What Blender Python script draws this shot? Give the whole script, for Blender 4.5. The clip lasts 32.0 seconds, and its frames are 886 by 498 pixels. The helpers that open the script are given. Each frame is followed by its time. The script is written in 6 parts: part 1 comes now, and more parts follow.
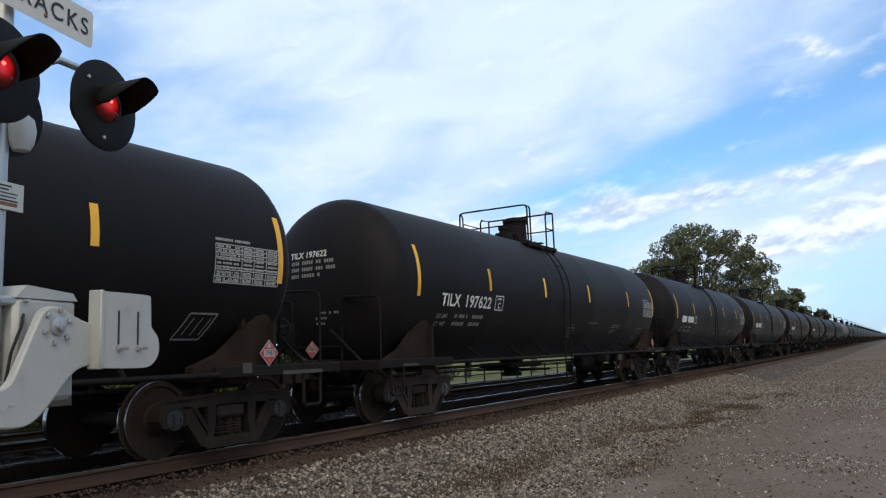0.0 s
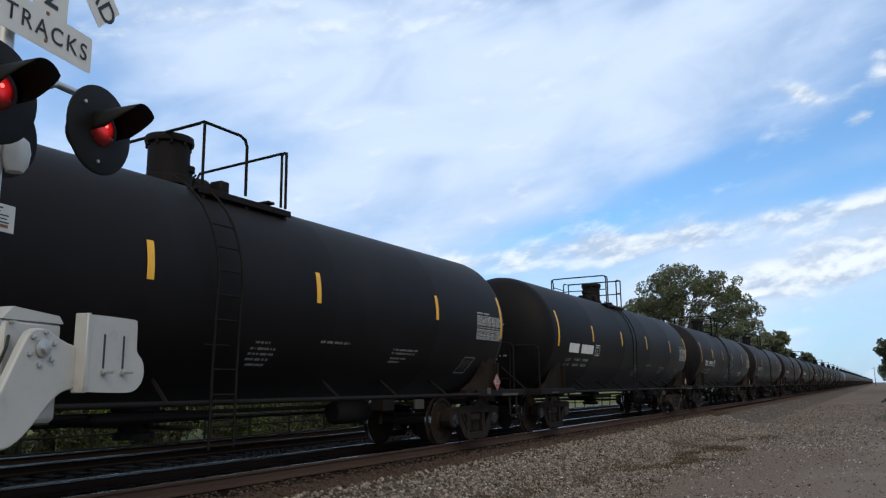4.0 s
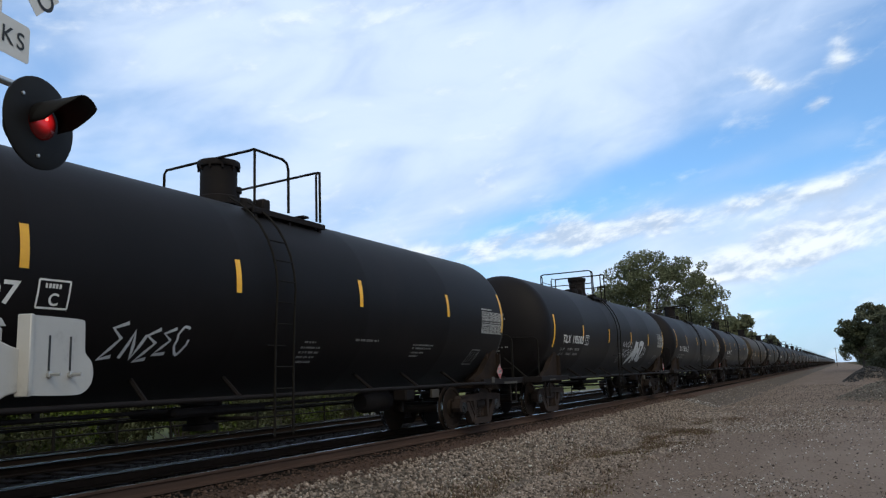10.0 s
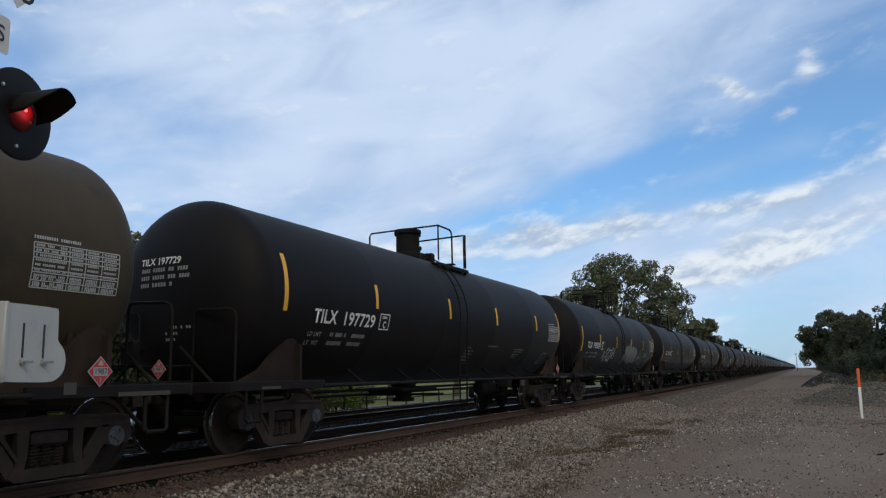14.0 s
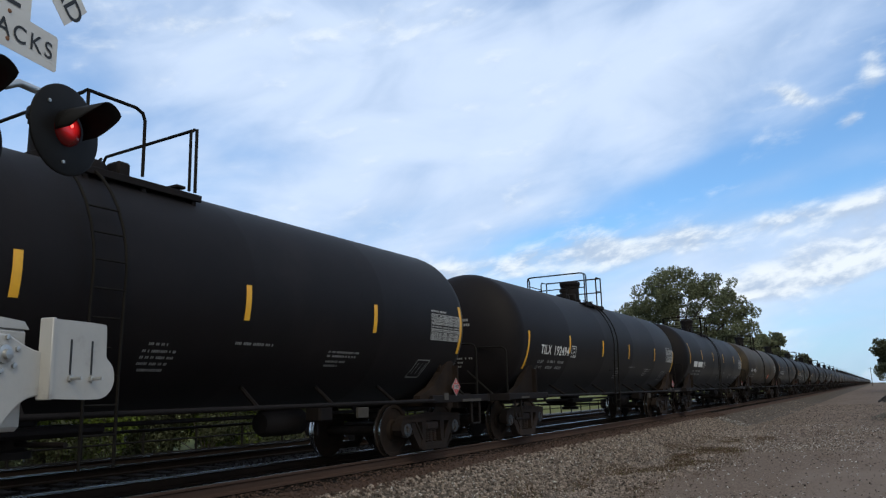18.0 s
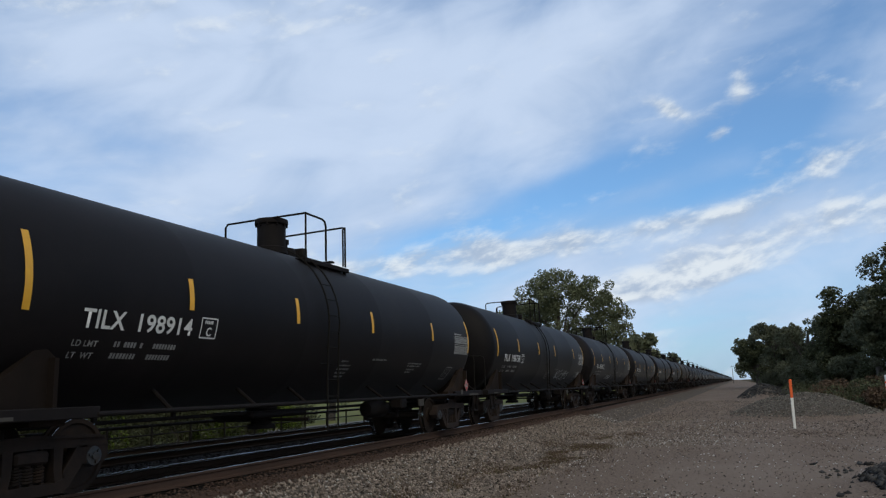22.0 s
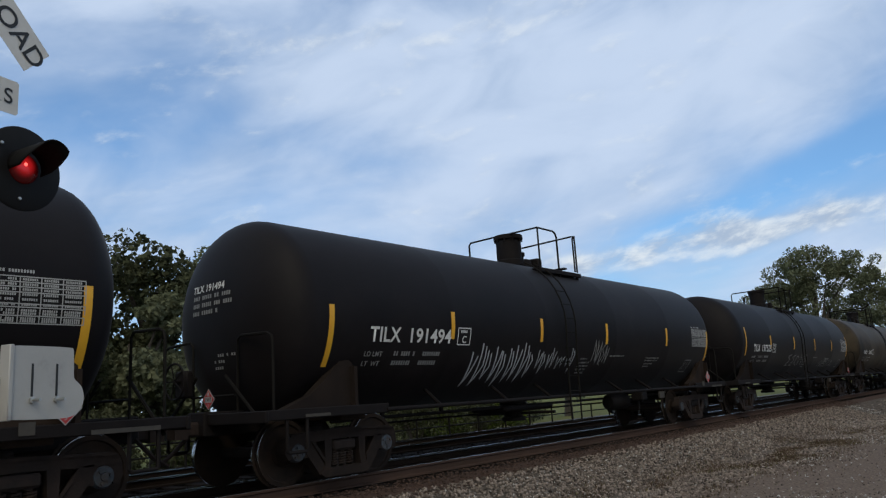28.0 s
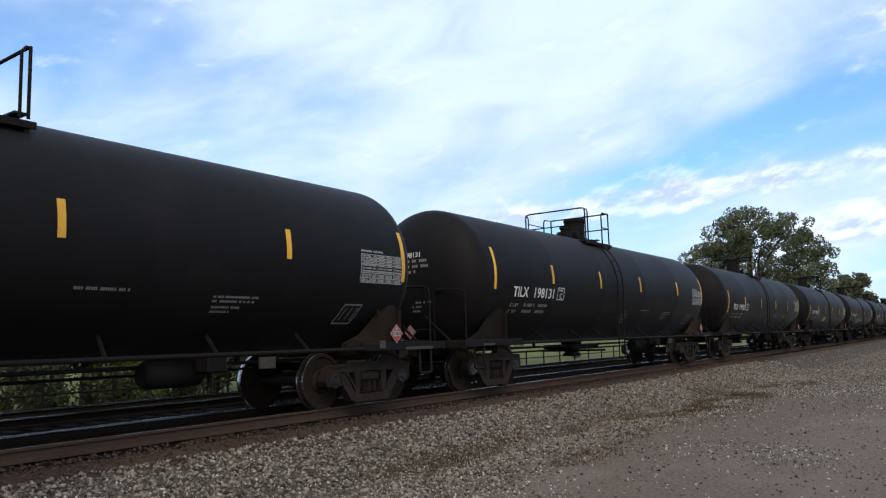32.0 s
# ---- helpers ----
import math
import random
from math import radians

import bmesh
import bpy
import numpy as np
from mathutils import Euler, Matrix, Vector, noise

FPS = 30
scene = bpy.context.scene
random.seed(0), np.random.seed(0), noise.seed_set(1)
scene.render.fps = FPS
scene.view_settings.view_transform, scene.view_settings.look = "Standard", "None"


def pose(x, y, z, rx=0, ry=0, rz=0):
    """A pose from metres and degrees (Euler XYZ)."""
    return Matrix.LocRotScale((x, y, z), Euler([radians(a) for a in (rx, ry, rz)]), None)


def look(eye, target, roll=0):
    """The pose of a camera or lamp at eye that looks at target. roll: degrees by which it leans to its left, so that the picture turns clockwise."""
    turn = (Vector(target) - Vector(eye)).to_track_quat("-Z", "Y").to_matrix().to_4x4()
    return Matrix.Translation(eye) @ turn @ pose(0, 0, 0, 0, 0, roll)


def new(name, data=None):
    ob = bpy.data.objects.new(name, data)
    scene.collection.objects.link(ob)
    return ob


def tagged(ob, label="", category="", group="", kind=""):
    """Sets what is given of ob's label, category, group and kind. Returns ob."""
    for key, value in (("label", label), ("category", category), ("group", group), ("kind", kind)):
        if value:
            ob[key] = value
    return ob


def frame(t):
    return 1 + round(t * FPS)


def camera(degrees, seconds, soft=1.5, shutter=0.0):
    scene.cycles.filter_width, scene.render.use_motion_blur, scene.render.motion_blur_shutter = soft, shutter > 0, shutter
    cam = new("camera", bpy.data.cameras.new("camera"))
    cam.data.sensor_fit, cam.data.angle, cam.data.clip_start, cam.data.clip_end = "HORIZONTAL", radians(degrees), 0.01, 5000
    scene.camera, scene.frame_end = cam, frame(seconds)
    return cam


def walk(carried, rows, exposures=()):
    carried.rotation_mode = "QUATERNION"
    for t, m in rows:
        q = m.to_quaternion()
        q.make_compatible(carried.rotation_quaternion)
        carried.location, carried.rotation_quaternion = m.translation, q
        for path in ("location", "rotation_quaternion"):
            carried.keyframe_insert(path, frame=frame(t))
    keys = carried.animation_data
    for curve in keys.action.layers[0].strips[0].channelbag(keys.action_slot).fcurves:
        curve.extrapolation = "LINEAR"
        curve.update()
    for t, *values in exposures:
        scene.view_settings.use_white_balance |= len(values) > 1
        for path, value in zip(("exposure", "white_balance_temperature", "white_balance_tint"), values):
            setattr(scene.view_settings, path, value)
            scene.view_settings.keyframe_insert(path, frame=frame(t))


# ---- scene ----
# World: y runs along the track (the train moves towards +y), x to the right of it, z = 0 is the top of the rails.
cam = camera(60.5, 32.0, soft=1.25)
PATH = (
    (0, 8.47, -0.28, 1.13, 30.62, 7.80, 2.02),
    (0.5, 8.52, -0.28, 1.12, 30.19, 7.68, 1.05),
    (1, 8.52, -0.28, 1.12, 30.09, 8.76, 1.31),
    (1.5, 8.49, -0.27, 1.11, 30.60, 9.42, 1.30),
    (2, 8.48, -0.27, 1.11, 31.94, 9.79, 1.73),
    (2.5, 8.47, -0.26, 1.11, 32.44, 10.12, 1.62),
    (4.5, 8.51, -0.33, 1.11, 27.24, 10.23, 0.97),
    (5, 8.58, -0.33, 1.10, 25.23, 9.86, 1.71),
    (5.5, 8.60, -0.22, 1.10, 27.12, 8.31, 1.77),
    (6, 8.62, -0.15, 1.11, 28.18, 7.08, 1.43),
    (6.5, 8.61, -0.09, 1.11, 28.47, 6.89, 1.74),
    (7, 8.58, -0.08, 1.10, 28.55, 7.37, 2.43),
    (7.5, 8.51, -0.04, 1.10, 30.74, 8.04, 1.74),
    (8, 8.47, -0.02, 1.12, 32.12, 7.91, 1.82),
    (8.5, 8.44, 0.00, 1.13, 32.95, 8.27, 1.53),
    (9, 8.40, 0.04, 1.13, 33.47, 8.77, 1.30),
    (9.5, 8.47, -0.06, 1.14, 31.46, 9.01, 2.31),
    (10, 8.51, -0.20, 1.12, 27.39, 9.62, 2.25),
    (10.5, 8.56, -0.30, 1.11, 23.90, 10.10, 1.30),
    (11, 8.52, -0.32, 1.13, 21.82, 10.39, 1.49),
    (11.5, 8.53, -0.32, 1.14, 21.23, 10.25, 1.30),
    (12, 8.53, -0.33, 1.14, 21.01, 10.19, 1.10),
    (12.5, 8.55, -0.35, 1.13, 20.89, 10.36, 1.31),
    (13, 8.70, -0.44, 1.11, 22.02, 9.99, 1.09),
    (13.5, 8.60, -0.37, 1.10, 23.74, 9.93, 1.13),
    (14, 8.60, -0.36, 1.10, 24.96, 9.39, 1.14),
    (14.5, 8.62, -0.31, 1.10, 25.40, 8.56, 1.13),
    (15, 8.64, -0.18, 1.09, 26.45, 7.65, 1.39),
    (15.5, 8.56, -0.01, 1.08, 32.18, 9.13, 1.43),
    (17.5, 8.50, -0.11, 1.08, 30.32, 10.61, 0.96),
    (18, 8.53, -0.14, 1.07, 29.32, 10.85, 1.61),
    (18.5, 8.58, -0.18, 1.07, 28.74, 10.51, 1.23),
    (19, 8.58, -0.21, 1.06, 27.69, 10.18, 1.04),
    (19.5, 8.66, -0.26, 1.07, 25.85, 10.07, 0.43),
    (20, 8.72, -0.30, 1.07, 23.89, 10.09, 0.34),
    (20.5, 8.67, -0.26, 1.08, 22.45, 9.91, 0.93),
    (21, 8.68, -0.15, 1.09, 21.50, 9.70, 1.64),
    (21.5, 8.66, -0.06, 1.09, 20.90, 10.05, 2.00),
    (22, 8.63, 0.02, 1.09, 20.88, 10.55, 2.12),
    (22.5, 8.53, 0.09, 1.10, 27.76, 11.49, 1.45),
    (23, 8.43, 0.17, 1.10, 34.69, 11.75, 1.20),
    (23.5, 8.43, 0.14, 1.12, 38.17, 11.42, 0.86),
    (24, 8.42, 0.12, 1.14, 36.52, 11.11, 0.90),
    (24.5, 8.58, 0.17, 1.14, 29.01, 10.82, 2.05),
    (26.5, 9.38, 0.36, 1.15, 21.67, 10.51, 0.50),
    (27, 9.62, 0.34, 1.13, 23.23, 10.66, 1.50),
    (27.5, 9.58, 0.46, 1.12, 30.85, 10.70, 2.60),
    (28, 9.56, 0.64, 1.08, 39.20, 11.10, 3.50),
    (28.5, 9.57, 0.47, 1.10, 36.60, 10.80, 1.10),
    (29, 9.70, 0.35, 1.15, 28.61, 10.59, 0.43),
    (29.5, 9.78, 0.38, 1.15, 27.50, 11.00, 0.60),
    (30, 9.85, 0.42, 1.15, 27.35, 11.75, 1.96),
    (30.5, 9.80, 0.57, 1.13, 30.25, 9.50, -0.10),
    (31, 9.75, 0.72, 1.11, 34.03, 6.09, 1.01),
    (31.5, 9.80, 0.80, 1.09, 35.27, 5.95, 1.10),
    (32, 9.83, 0.81, 1.07, 35.10, 6.85, 1.75),
)
EXPOSURE = ((0.0, 0.30, 6250, 4), (2.5, 0.30, 6250, 4), (5.0, 0.06, 6250, 4), (6.0, 0.20, 6250, 4), (7.0, 0.22, 6250, 4), (9.0, 0.4, 6250, 4), (9.6, 0.32, 6250, 4), (11.0, -0.08, 6250, 4), (13.0, -0.15, 6250, 4), (14.0, -0.08, 6250, 4), (15.0, 0.20, 6250, 4), (15.5, 0.20, 6250, 4), (18.0, 0.10, 6250, 4), (20.0, 0.08, 6250, 4), (22.0, -0.15, 6250, 4), (23.0, 0.08, 6250, 4), (24.0, 0.30, 6250, 4), (26.0, -0.10, 6250, 4), (27.0, -0.25, 6250, 4), (28.0, -0.16, 6250, 4), (29.0, -0.04, 6250, 4), (30.0, -0.25, 6250, 4), (30.5, -0.28, 6250, 4), (31.0, 0.20, 6250, 4), (32.0, 0.38, 6250, 4))
walk(cam, [(t, pose(x, y, z, 90 + pitch, roll, yaw)) for t, x, y, z, yaw, pitch, roll in PATH], EXPOSURE)

SPEED = 15.45      # train, metres a second
CAR = 18.15         # length over couplers
LAG = ((0, 0), (4, 0), (5, -0.5), (6, 0), (25, 0), (27, -0.95), (28, 0), (32, 0))     # seconds, metres that the train falls behind
FIRST = 18.17       # centre of car 0 at the start
GROUND = -0.72

# ---------------------------------------------------------------- light
SUN_ELEV, SUN_TURN = radians(42), radians(140)


def sky_world():
    w = bpy.data.worlds.new("sky")
    scene.world = w
    w.use_nodes = True
    nt = w.node_tree
    nt.nodes.clear()
    n = lambda kind: nt.nodes.new(kind)
    link = nt.links.new
    out, bg = n("ShaderNodeOutputWorld"), n("ShaderNodeBackground")
    sky = n("ShaderNodeTexSky")
    sky.sky_type, sky.sun_disc = "NISHITA", False
    sky.sun_elevation, sky.sun_rotation = SUN_ELEV, SUN_TURN
    sky.air_density, sky.dust_density, sky.ozone_density = 1.0, 0.6, 2.0
    tc = n("ShaderNodeTexCoord")
    sep = n("ShaderNodeSeparateXYZ")
    link(tc.outputs["Generated"], sep.inputs[0])

    def math_(op, a, b=None, c=None):
        m = n("ShaderNodeMath")
        m.operation = op
        for i, v in enumerate((a, b, c)):
            if v is None:
                continue
            if isinstance(v, (int, float)):
                m.inputs[i].default_value = v
            else:
                link(v, m.inputs[i])
        return m.outputs[0]

    # azimuth from the track and height over the horizon, in degrees
    az = math_("MULTIPLY", math_("ARCTAN2", sep.outputs[0], sep.outputs[1]), 57.2958)
    el = math_("MULTIPLY", math_("ARCSINE", sep.outputs[2]), 57.2958)
    lift = math_("ADD", el, math_("MULTIPLY", az, -0.16))     # the cloud streets climb to the right

    def field(sx, sy, detail, rough, off, dist=0.3, upright=None):
        comb = n("ShaderNodeCombineXYZ")
        link(math_("MULTIPLY", az, sx), comb.inputs[0])
        link(math_("MULTIPLY", upright or lift, sy), comb.inputs[1])
        comb.inputs[2].default_value = off
        t = n("ShaderNodeTexNoise")
        t.inputs["Scale"].default_value = 1.0
        t.inputs["Detail"].default_value = detail
        t.inputs["Roughness"].default_value = rough
        t.inputs["Distortion"].default_value = dist
        link(comb.outputs[0], t.inputs["Vector"])
        return t.outputs["Fac"]

    def ramp(value, lo, hi, a=0.0, b=1.0):
        r = n("ShaderNodeMapRange")
        r.interpolation_type = "SMOOTHSTEP"
        link(value, r.inputs[0])
        for i, q in enumerate((lo, hi, a, b)):
            r.inputs[i + 1].default_value = q
        return r.outputs[0]

    def spot(a0, e0, wa, we, slope=0.0):
        da = math_("SUBTRACT", az, a0)
        de = math_("SUBTRACT", math_("SUBTRACT", el, e0), math_("MULTIPLY", da, slope))
        q = math_("ADD", math_("POWER", math_("ABSOLUTE", math_("DIVIDE", da, wa)), 2), math_("POWER", math_("ABSOLUTE", math_("DIVIDE", de, we)), 2))
        return math_("EXPONENT", math_("MULTIPLY", q, -1))

    broad = field(0.05, 0.13, 6, 0.47, 2.3)
    wisps = field(0.1, 0.2, 6, 0.5, 5.1, 0.5)
    # a thin high sheet: clear gaps and thick banks as the sky shows them
    value = math_("ADD", math_("MULTIPLY", broad, 0.95), math_("MULTIPLY", wisps, 0.33))
    for sign, a0, e0, wa, we, slope in ((-0.42, -9, 14.8, 9, 1.6, 0.2), (-0.36, 5, 18.2, 6.5, 3.0, 0.2), (-0.22, -20, 11.4, 9, 1.2, 0.12), (-0.12, -48, 16.0, 12, 2.0, 0.05), (-0.3, -64, 19.0, 11, 3.5, 0.0), (0.22, -33, 22.0, 17, 7.0, 0.1),
                                        (0.2, -12, 23.0, 9, 4.0, 0.1), (0.14, -52, 27.0, 14, 5.0, 0.05), (-0.2, 0, 13.4, 7, 1.0, 0.16), (-0.1, -8, 4.6, 14, 1.6, 0.05), (0.14, -26, 15.5, 7, 2.2, 0.1), (0.2, 0, 9.6, 14, 2.4, 0.12), (0.16, -4, 4.0, 22, 3.0, 0.0)):
        value = math_("ADD", value, math_("MULTIPLY", spot(a0, e0, wa, we, slope), sign))
    cover = ramp(value, 0.3, 0.86, 0.2, 0.96)
    grain = ramp(math_("ADD", math_("MULTIPLY", wisps, 0.5), math_("MULTIPLY", value, 0.5)), 0.38, 0.78)
    # low heaped clouds with bright rims and small puffs
    puffs = field(0.24, 0.5, 9, 0.56, 8.4, 0.2)
    above = field(0.24, 0.5, 9, 0.56, 8.4, 0.2, math_("ADD", lift, 0.55))
    heap = math_("MULTIPLY", math_("SUBTRACT", puffs, 0.5), 1.55)
    for amount, a0, e0, wa, we, slope in ((0.6, -17, 10.0, 8, 1.3, 0.03), (0.66, 1, 9.2, 10, 1.4, 0.2), (0.6, -4, 6.9, 7, 0.8, 0.16), (0.55, -4, 11.2, 9, 0.9, 0.08), (0.5, 0.6, 17.2, 1.0, 0.5, 0.4), (0.34, 2.3, 20.2, 0.8, 1.6, 0.0),
                                          (0.55, -2.6, 19.4, 1.5, 0.6, -0.5), (0.5, 8, 14.5, 4, 1.0, 0.25), (0.45, -28, 9.0, 6, 1.0, 0.1), (0.4, -34, 27, 6, 1.2, 0.1), (0.4, -48, 26.5, 7, 1.0, 0.05)):
        heap = math_("ADD", heap, math_("MULTIPLY", spot(a0, e0, wa, we, slope), amount))
    heaped = ramp(heap, 0.06, 0.74, 0.0, 0.92)
    lit = ramp(math_("SUBTRACT", puffs, above), -0.1, 0.13)
    cloud = n("ShaderNodeMix")
    cloud.data_type = "RGBA"
    link(grain, cloud.inputs[0])
    cloud.inputs["A"].default_value = (3.82, 4.82, 6.85, 1)
    cloud.inputs["B"].default_value = (6.17, 6.93, 8.75, 1)
    bank = n("ShaderNodeMix")
    bank.data_type = "RGBA"
    link(lit, bank.inputs[0])
    bank.inputs["A"].default_value = (4.4, 5.08, 6.5, 1)
    bank.inputs["B"].default_value = (8.0, 8.15, 8.65, 1)
    blue = n("ShaderNodeMix")
    blue.data_type, blue.blend_type = "RGBA", "MULTIPLY"
    blue.inputs[0].default_value = 1.0
    link(sky.outputs[0], blue.inputs["A"])
    blue.inputs["B"].default_value = (0.8, 1.18, 1.48, 1)
    final = n("ShaderNodeMix")
    final.data_type = "RGBA"
    link(cover, final.inputs[0])
    link(blue.outputs["Result"], final.inputs["A"])
    link(cloud.outputs["Result"], final.inputs["B"])
    full = n("ShaderNodeMix")
    full.data_type = "RGBA"
    link(heaped, full.inputs[0])
    link(final.outputs["Result"], full.inputs["A"])
    link(bank.outputs["Result"], full.inputs["B"])
    # warm bright haze round the sun
    dot = n("ShaderNodeVectorMath")
    dot.operation = "DOT_PRODUCT"
    link(tc.outputs["Generated"], dot.inputs[0])
    dot.inputs[1].default_value = (math.cos(SUN_ELEV) * math.sin(SUN_TURN), math.cos(SUN_ELEV) * math.cos(SUN_TURN), math.sin(SUN_ELEV))
    glow = n("ShaderNodeMix")
    glow.data_type = "RGBA"
    link(ramp(dot.outputs["Value"], 0.35, 1.0, 0.0, 0.8), glow.inputs[0])
    link(full.outputs["Result"], glow.inputs["A"])
    glow.inputs["B"].default_value = (8.6, 7.8, 6.8, 1)
    link(glow.outputs["Result"], bg.inputs[0])
    bg.inputs[1].default_value = 0.11
    link(bg.outputs[0], out.inputs[0])


sky_world()
sun = new("sun", bpy.data.lights.new("sun", "SUN"))
sun.data.energy, sun.data.angle, sun.data.color = 0.9, radians(12), (1.0, 0.86, 0.67)
sun.matrix_world = look((0, 0, 60), (60 - 60 * math.cos(SUN_ELEV) * math.sin(SUN_TURN) - 60, -60 * math.cos(SUN_ELEV) * math.cos(SUN_TURN), 60 - 60 * math.sin(SUN_ELEV)))


# ---------------------------------------------------------------- materials
def mat(name, base, rough=0.7, metal=0.0, alt=None, scale=6.0, amount=0.5, bump=0.0, bump_scale=None, detail=6, stretch=(1, 1, 1),
        random_tint=0.0, island=False, emit=None, strength=0.0, spec=0.5, thin=0.0, dirt=None, dirt_scale=0.7, dirt_low=0.5, dirt_high=0.7, dust=0.0):
    m = bpy.data.materials.new(name)
    m.use_nodes = True
    nt = m.node_tree
    p = nt.nodes["Principled BSDF"]
    link = nt.links.new
    p.inputs["Roughness"].default_value, p.inputs["Metallic"].default_value = rough, metal
    p.inputs["Specular IOR Level"].default_value = spec
    p.inputs["Sheen Weight"].default_value, p.inputs["Sheen Roughness"].default_value = dust, 0.3
    p.inputs["Base Color"].default_value = (*base, 1)
    tc = nt.nodes.new("ShaderNodeTexCoord")
    mp = nt.nodes.new("ShaderNodeMapping")
    mp.inputs["Scale"].default_value = stretch
    link(tc.outputs["Object"], mp.inputs[0])
    colour = None
    if alt:
        t = nt.nodes.new("ShaderNodeTexNoise")
        t.inputs["Scale"].default_value, t.inputs["Detail"].default_value = scale, detail
        t.inputs["Roughness"].default_value = 0.6
        link(mp.outputs[0], t.inputs["Vector"])
        r = nt.nodes.new("ShaderNodeMapRange")
        r.inputs[1].default_value, r.inputs[2].default_value = 0.5 - amount / 2, 0.5 + amount / 2
        link(t.outputs["Fac"], r.inputs[0])
        mx = nt.nodes.new("ShaderNodeMix")
        mx.data_type = "RGBA"
        mx.inputs["A"].default_value, mx.inputs["B"].default_value = (*base, 1), (*alt, 1)
        link(r.outputs[0], mx.inputs[0])
        colour = mx.outputs["Result"]
    if dirt:
        t = nt.nodes.new("ShaderNodeTexNoise")
        t.inputs["Scale"].default_value, t.inputs["Detail"].default_value = dirt_scale, 8
        t.inputs["Roughness"].default_value = 0.65
        link(mp.outputs[0], t.inputs["Vector"])
        r = nt.nodes.new("ShaderNodeMapRange")
        r.interpolation_type = "SMOOTHSTEP"
        r.inputs[1].default_value, r.inputs[2].default_value = dirt_low, dirt_high
        link(t.outputs["Fac"], r.inputs[0])
        mx = nt.nodes.new("ShaderNodeMix")
        mx.data_type = "RGBA"
        if colour:
            link(colour, mx.inputs["A"])
        else:
            mx.inputs["A"].default_value = (*base, 1)
        mx.inputs["B"].default_value = (*dirt, 1)
        link(r.outputs[0], mx.inputs[0])
        colour = mx.outputs["Result"]
    if random_tint:
        if island:
            src = nt.nodes.new("ShaderNodeNewGeometry").outputs["Random Per Island"]
        else:
            src = nt.nodes.new("ShaderNodeObjectInfo").outputs["Random"]
        r = nt.nodes.new("ShaderNodeMapRange")
        r.inputs[3].default_value, r.inputs[4].default_value = 1 - random_tint, 1 + random_tint
        link(src, r.inputs[0])
        hs = nt.nodes.new("ShaderNodeHueSaturation")
        if colour:
            link(colour, hs.inputs["Color"])
        else:
            hs.inputs["Color"].default_value = (*base, 1)
        link(r.outputs[0], hs.inputs["Value"])
        colour = hs.outputs[0]
    if colour:
        link(colour, p.inputs["Base Color"])
    if bump:
        t = nt.nodes.new("ShaderNodeTexNoise")
        t.inputs["Scale"].default_value, t.inputs["Detail"].default_value = bump_scale or scale * 3, 5
        link(mp.outputs[0], t.inputs["Vector"])
        b = nt.nodes.new("ShaderNodeBump")
        b.inputs["Strength"].default_value, b.inputs["Distance"].default_value = 1.0, bump
        link(t.outputs["Fac"], b.inputs["Height"])
        link(b.outputs[0], p.inputs["Normal"])
    if thin:
        tr, ms = nt.nodes.new("ShaderNodeBsdfTranslucent"), nt.nodes.new("ShaderNodeMixShader")
        ms.inputs[0].default_value = thin
        if colour:
            link(colour, tr.inputs["Color"])
        else:
            tr.inputs["Color"].default_value = (*base, 1)
        link(p.outputs[0], ms.inputs[1])
        link(tr.outputs[0], ms.inputs[2])
        link(ms.outputs[0], nt.nodes["Material Output"].inputs["Surface"])
    if emit:
        p.inputs["Emission Color"].default_value = (*emit, 1)
        p.inputs["Emission Strength"].default_value = strength
    return m


BLACK = mat("black_tank_paint", (0.0053, 0.0043, 0.0048), 0.6, alt=(0.0084, 0.0067, 0.0072), scale=1.6, amount=0.5, dirt=(0.0155, 0.0122, 0.0122), dirt_scale=0.5, dirt_low=0.5, dirt_high=0.88, bump=0.0008, bump_scale=30, random_tint=0.3, spec=0.14, dust=0.065)
BROWN = mat("brown_tank_paint", (0.057, 0.041, 0.022), 0.6, alt=(0.036, 0.0265, 0.0158), scale=1.2, amount=0.5, dirt=(0.0105, 0.0088, 0.0075), dirt_scale=0.4, dirt_low=0.5, dirt_high=0.7, bump=0.0008, bump_scale=30, spec=0.18, dust=0.03)
GREY = mat("grey_tank_paint", (0.16, 0.16, 0.15), 0.6, alt=(0.11, 0.1, 0.09), scale=1.2, amount=0.5, dirt=(0.05, 0.045, 0.04), dirt_scale=0.5)
FRAME = mat("black_frame_paint", (0.0075, 0.0061, 0.0063), 0.75, alt=(0.0135, 0.0107, 0.0102), scale=4, amount=0.6, dirt=(0.03, 0.021, 0.015), dirt_scale=1.4, dirt_low=0.55, dirt_high=0.9, spec=0.14)
SADDLE = mat("dusty_brown_saddle", (0.037, 0.0255, 0.019), 0.9, alt=(0.012, 0.0094, 0.0088), scale=2.0, amount=0.6, random_tint=0.3, spec=0.08)
DARKSADDLE = mat("dark_saddle", (0.0125, 0.0097, 0.0092), 0.9, alt=(0.024, 0.0175, 0.0142), scale=2.0, amount=0.6, random_tint=0.3, spec=0.08)
TRUCK = mat("rust_dusted_cast_steel", (0.017, 0.0137, 0.0128), 0.85, alt=(0.033, 0.0232, 0.019), scale=5, amount=0.5, dirt=(0.06, 0.036, 0.024), dirt_scale=2.2, dirt_low=0.57, dirt_high=0.85, bump=0.003, bump_scale=40, random_tint=0.4, spec=0.14)
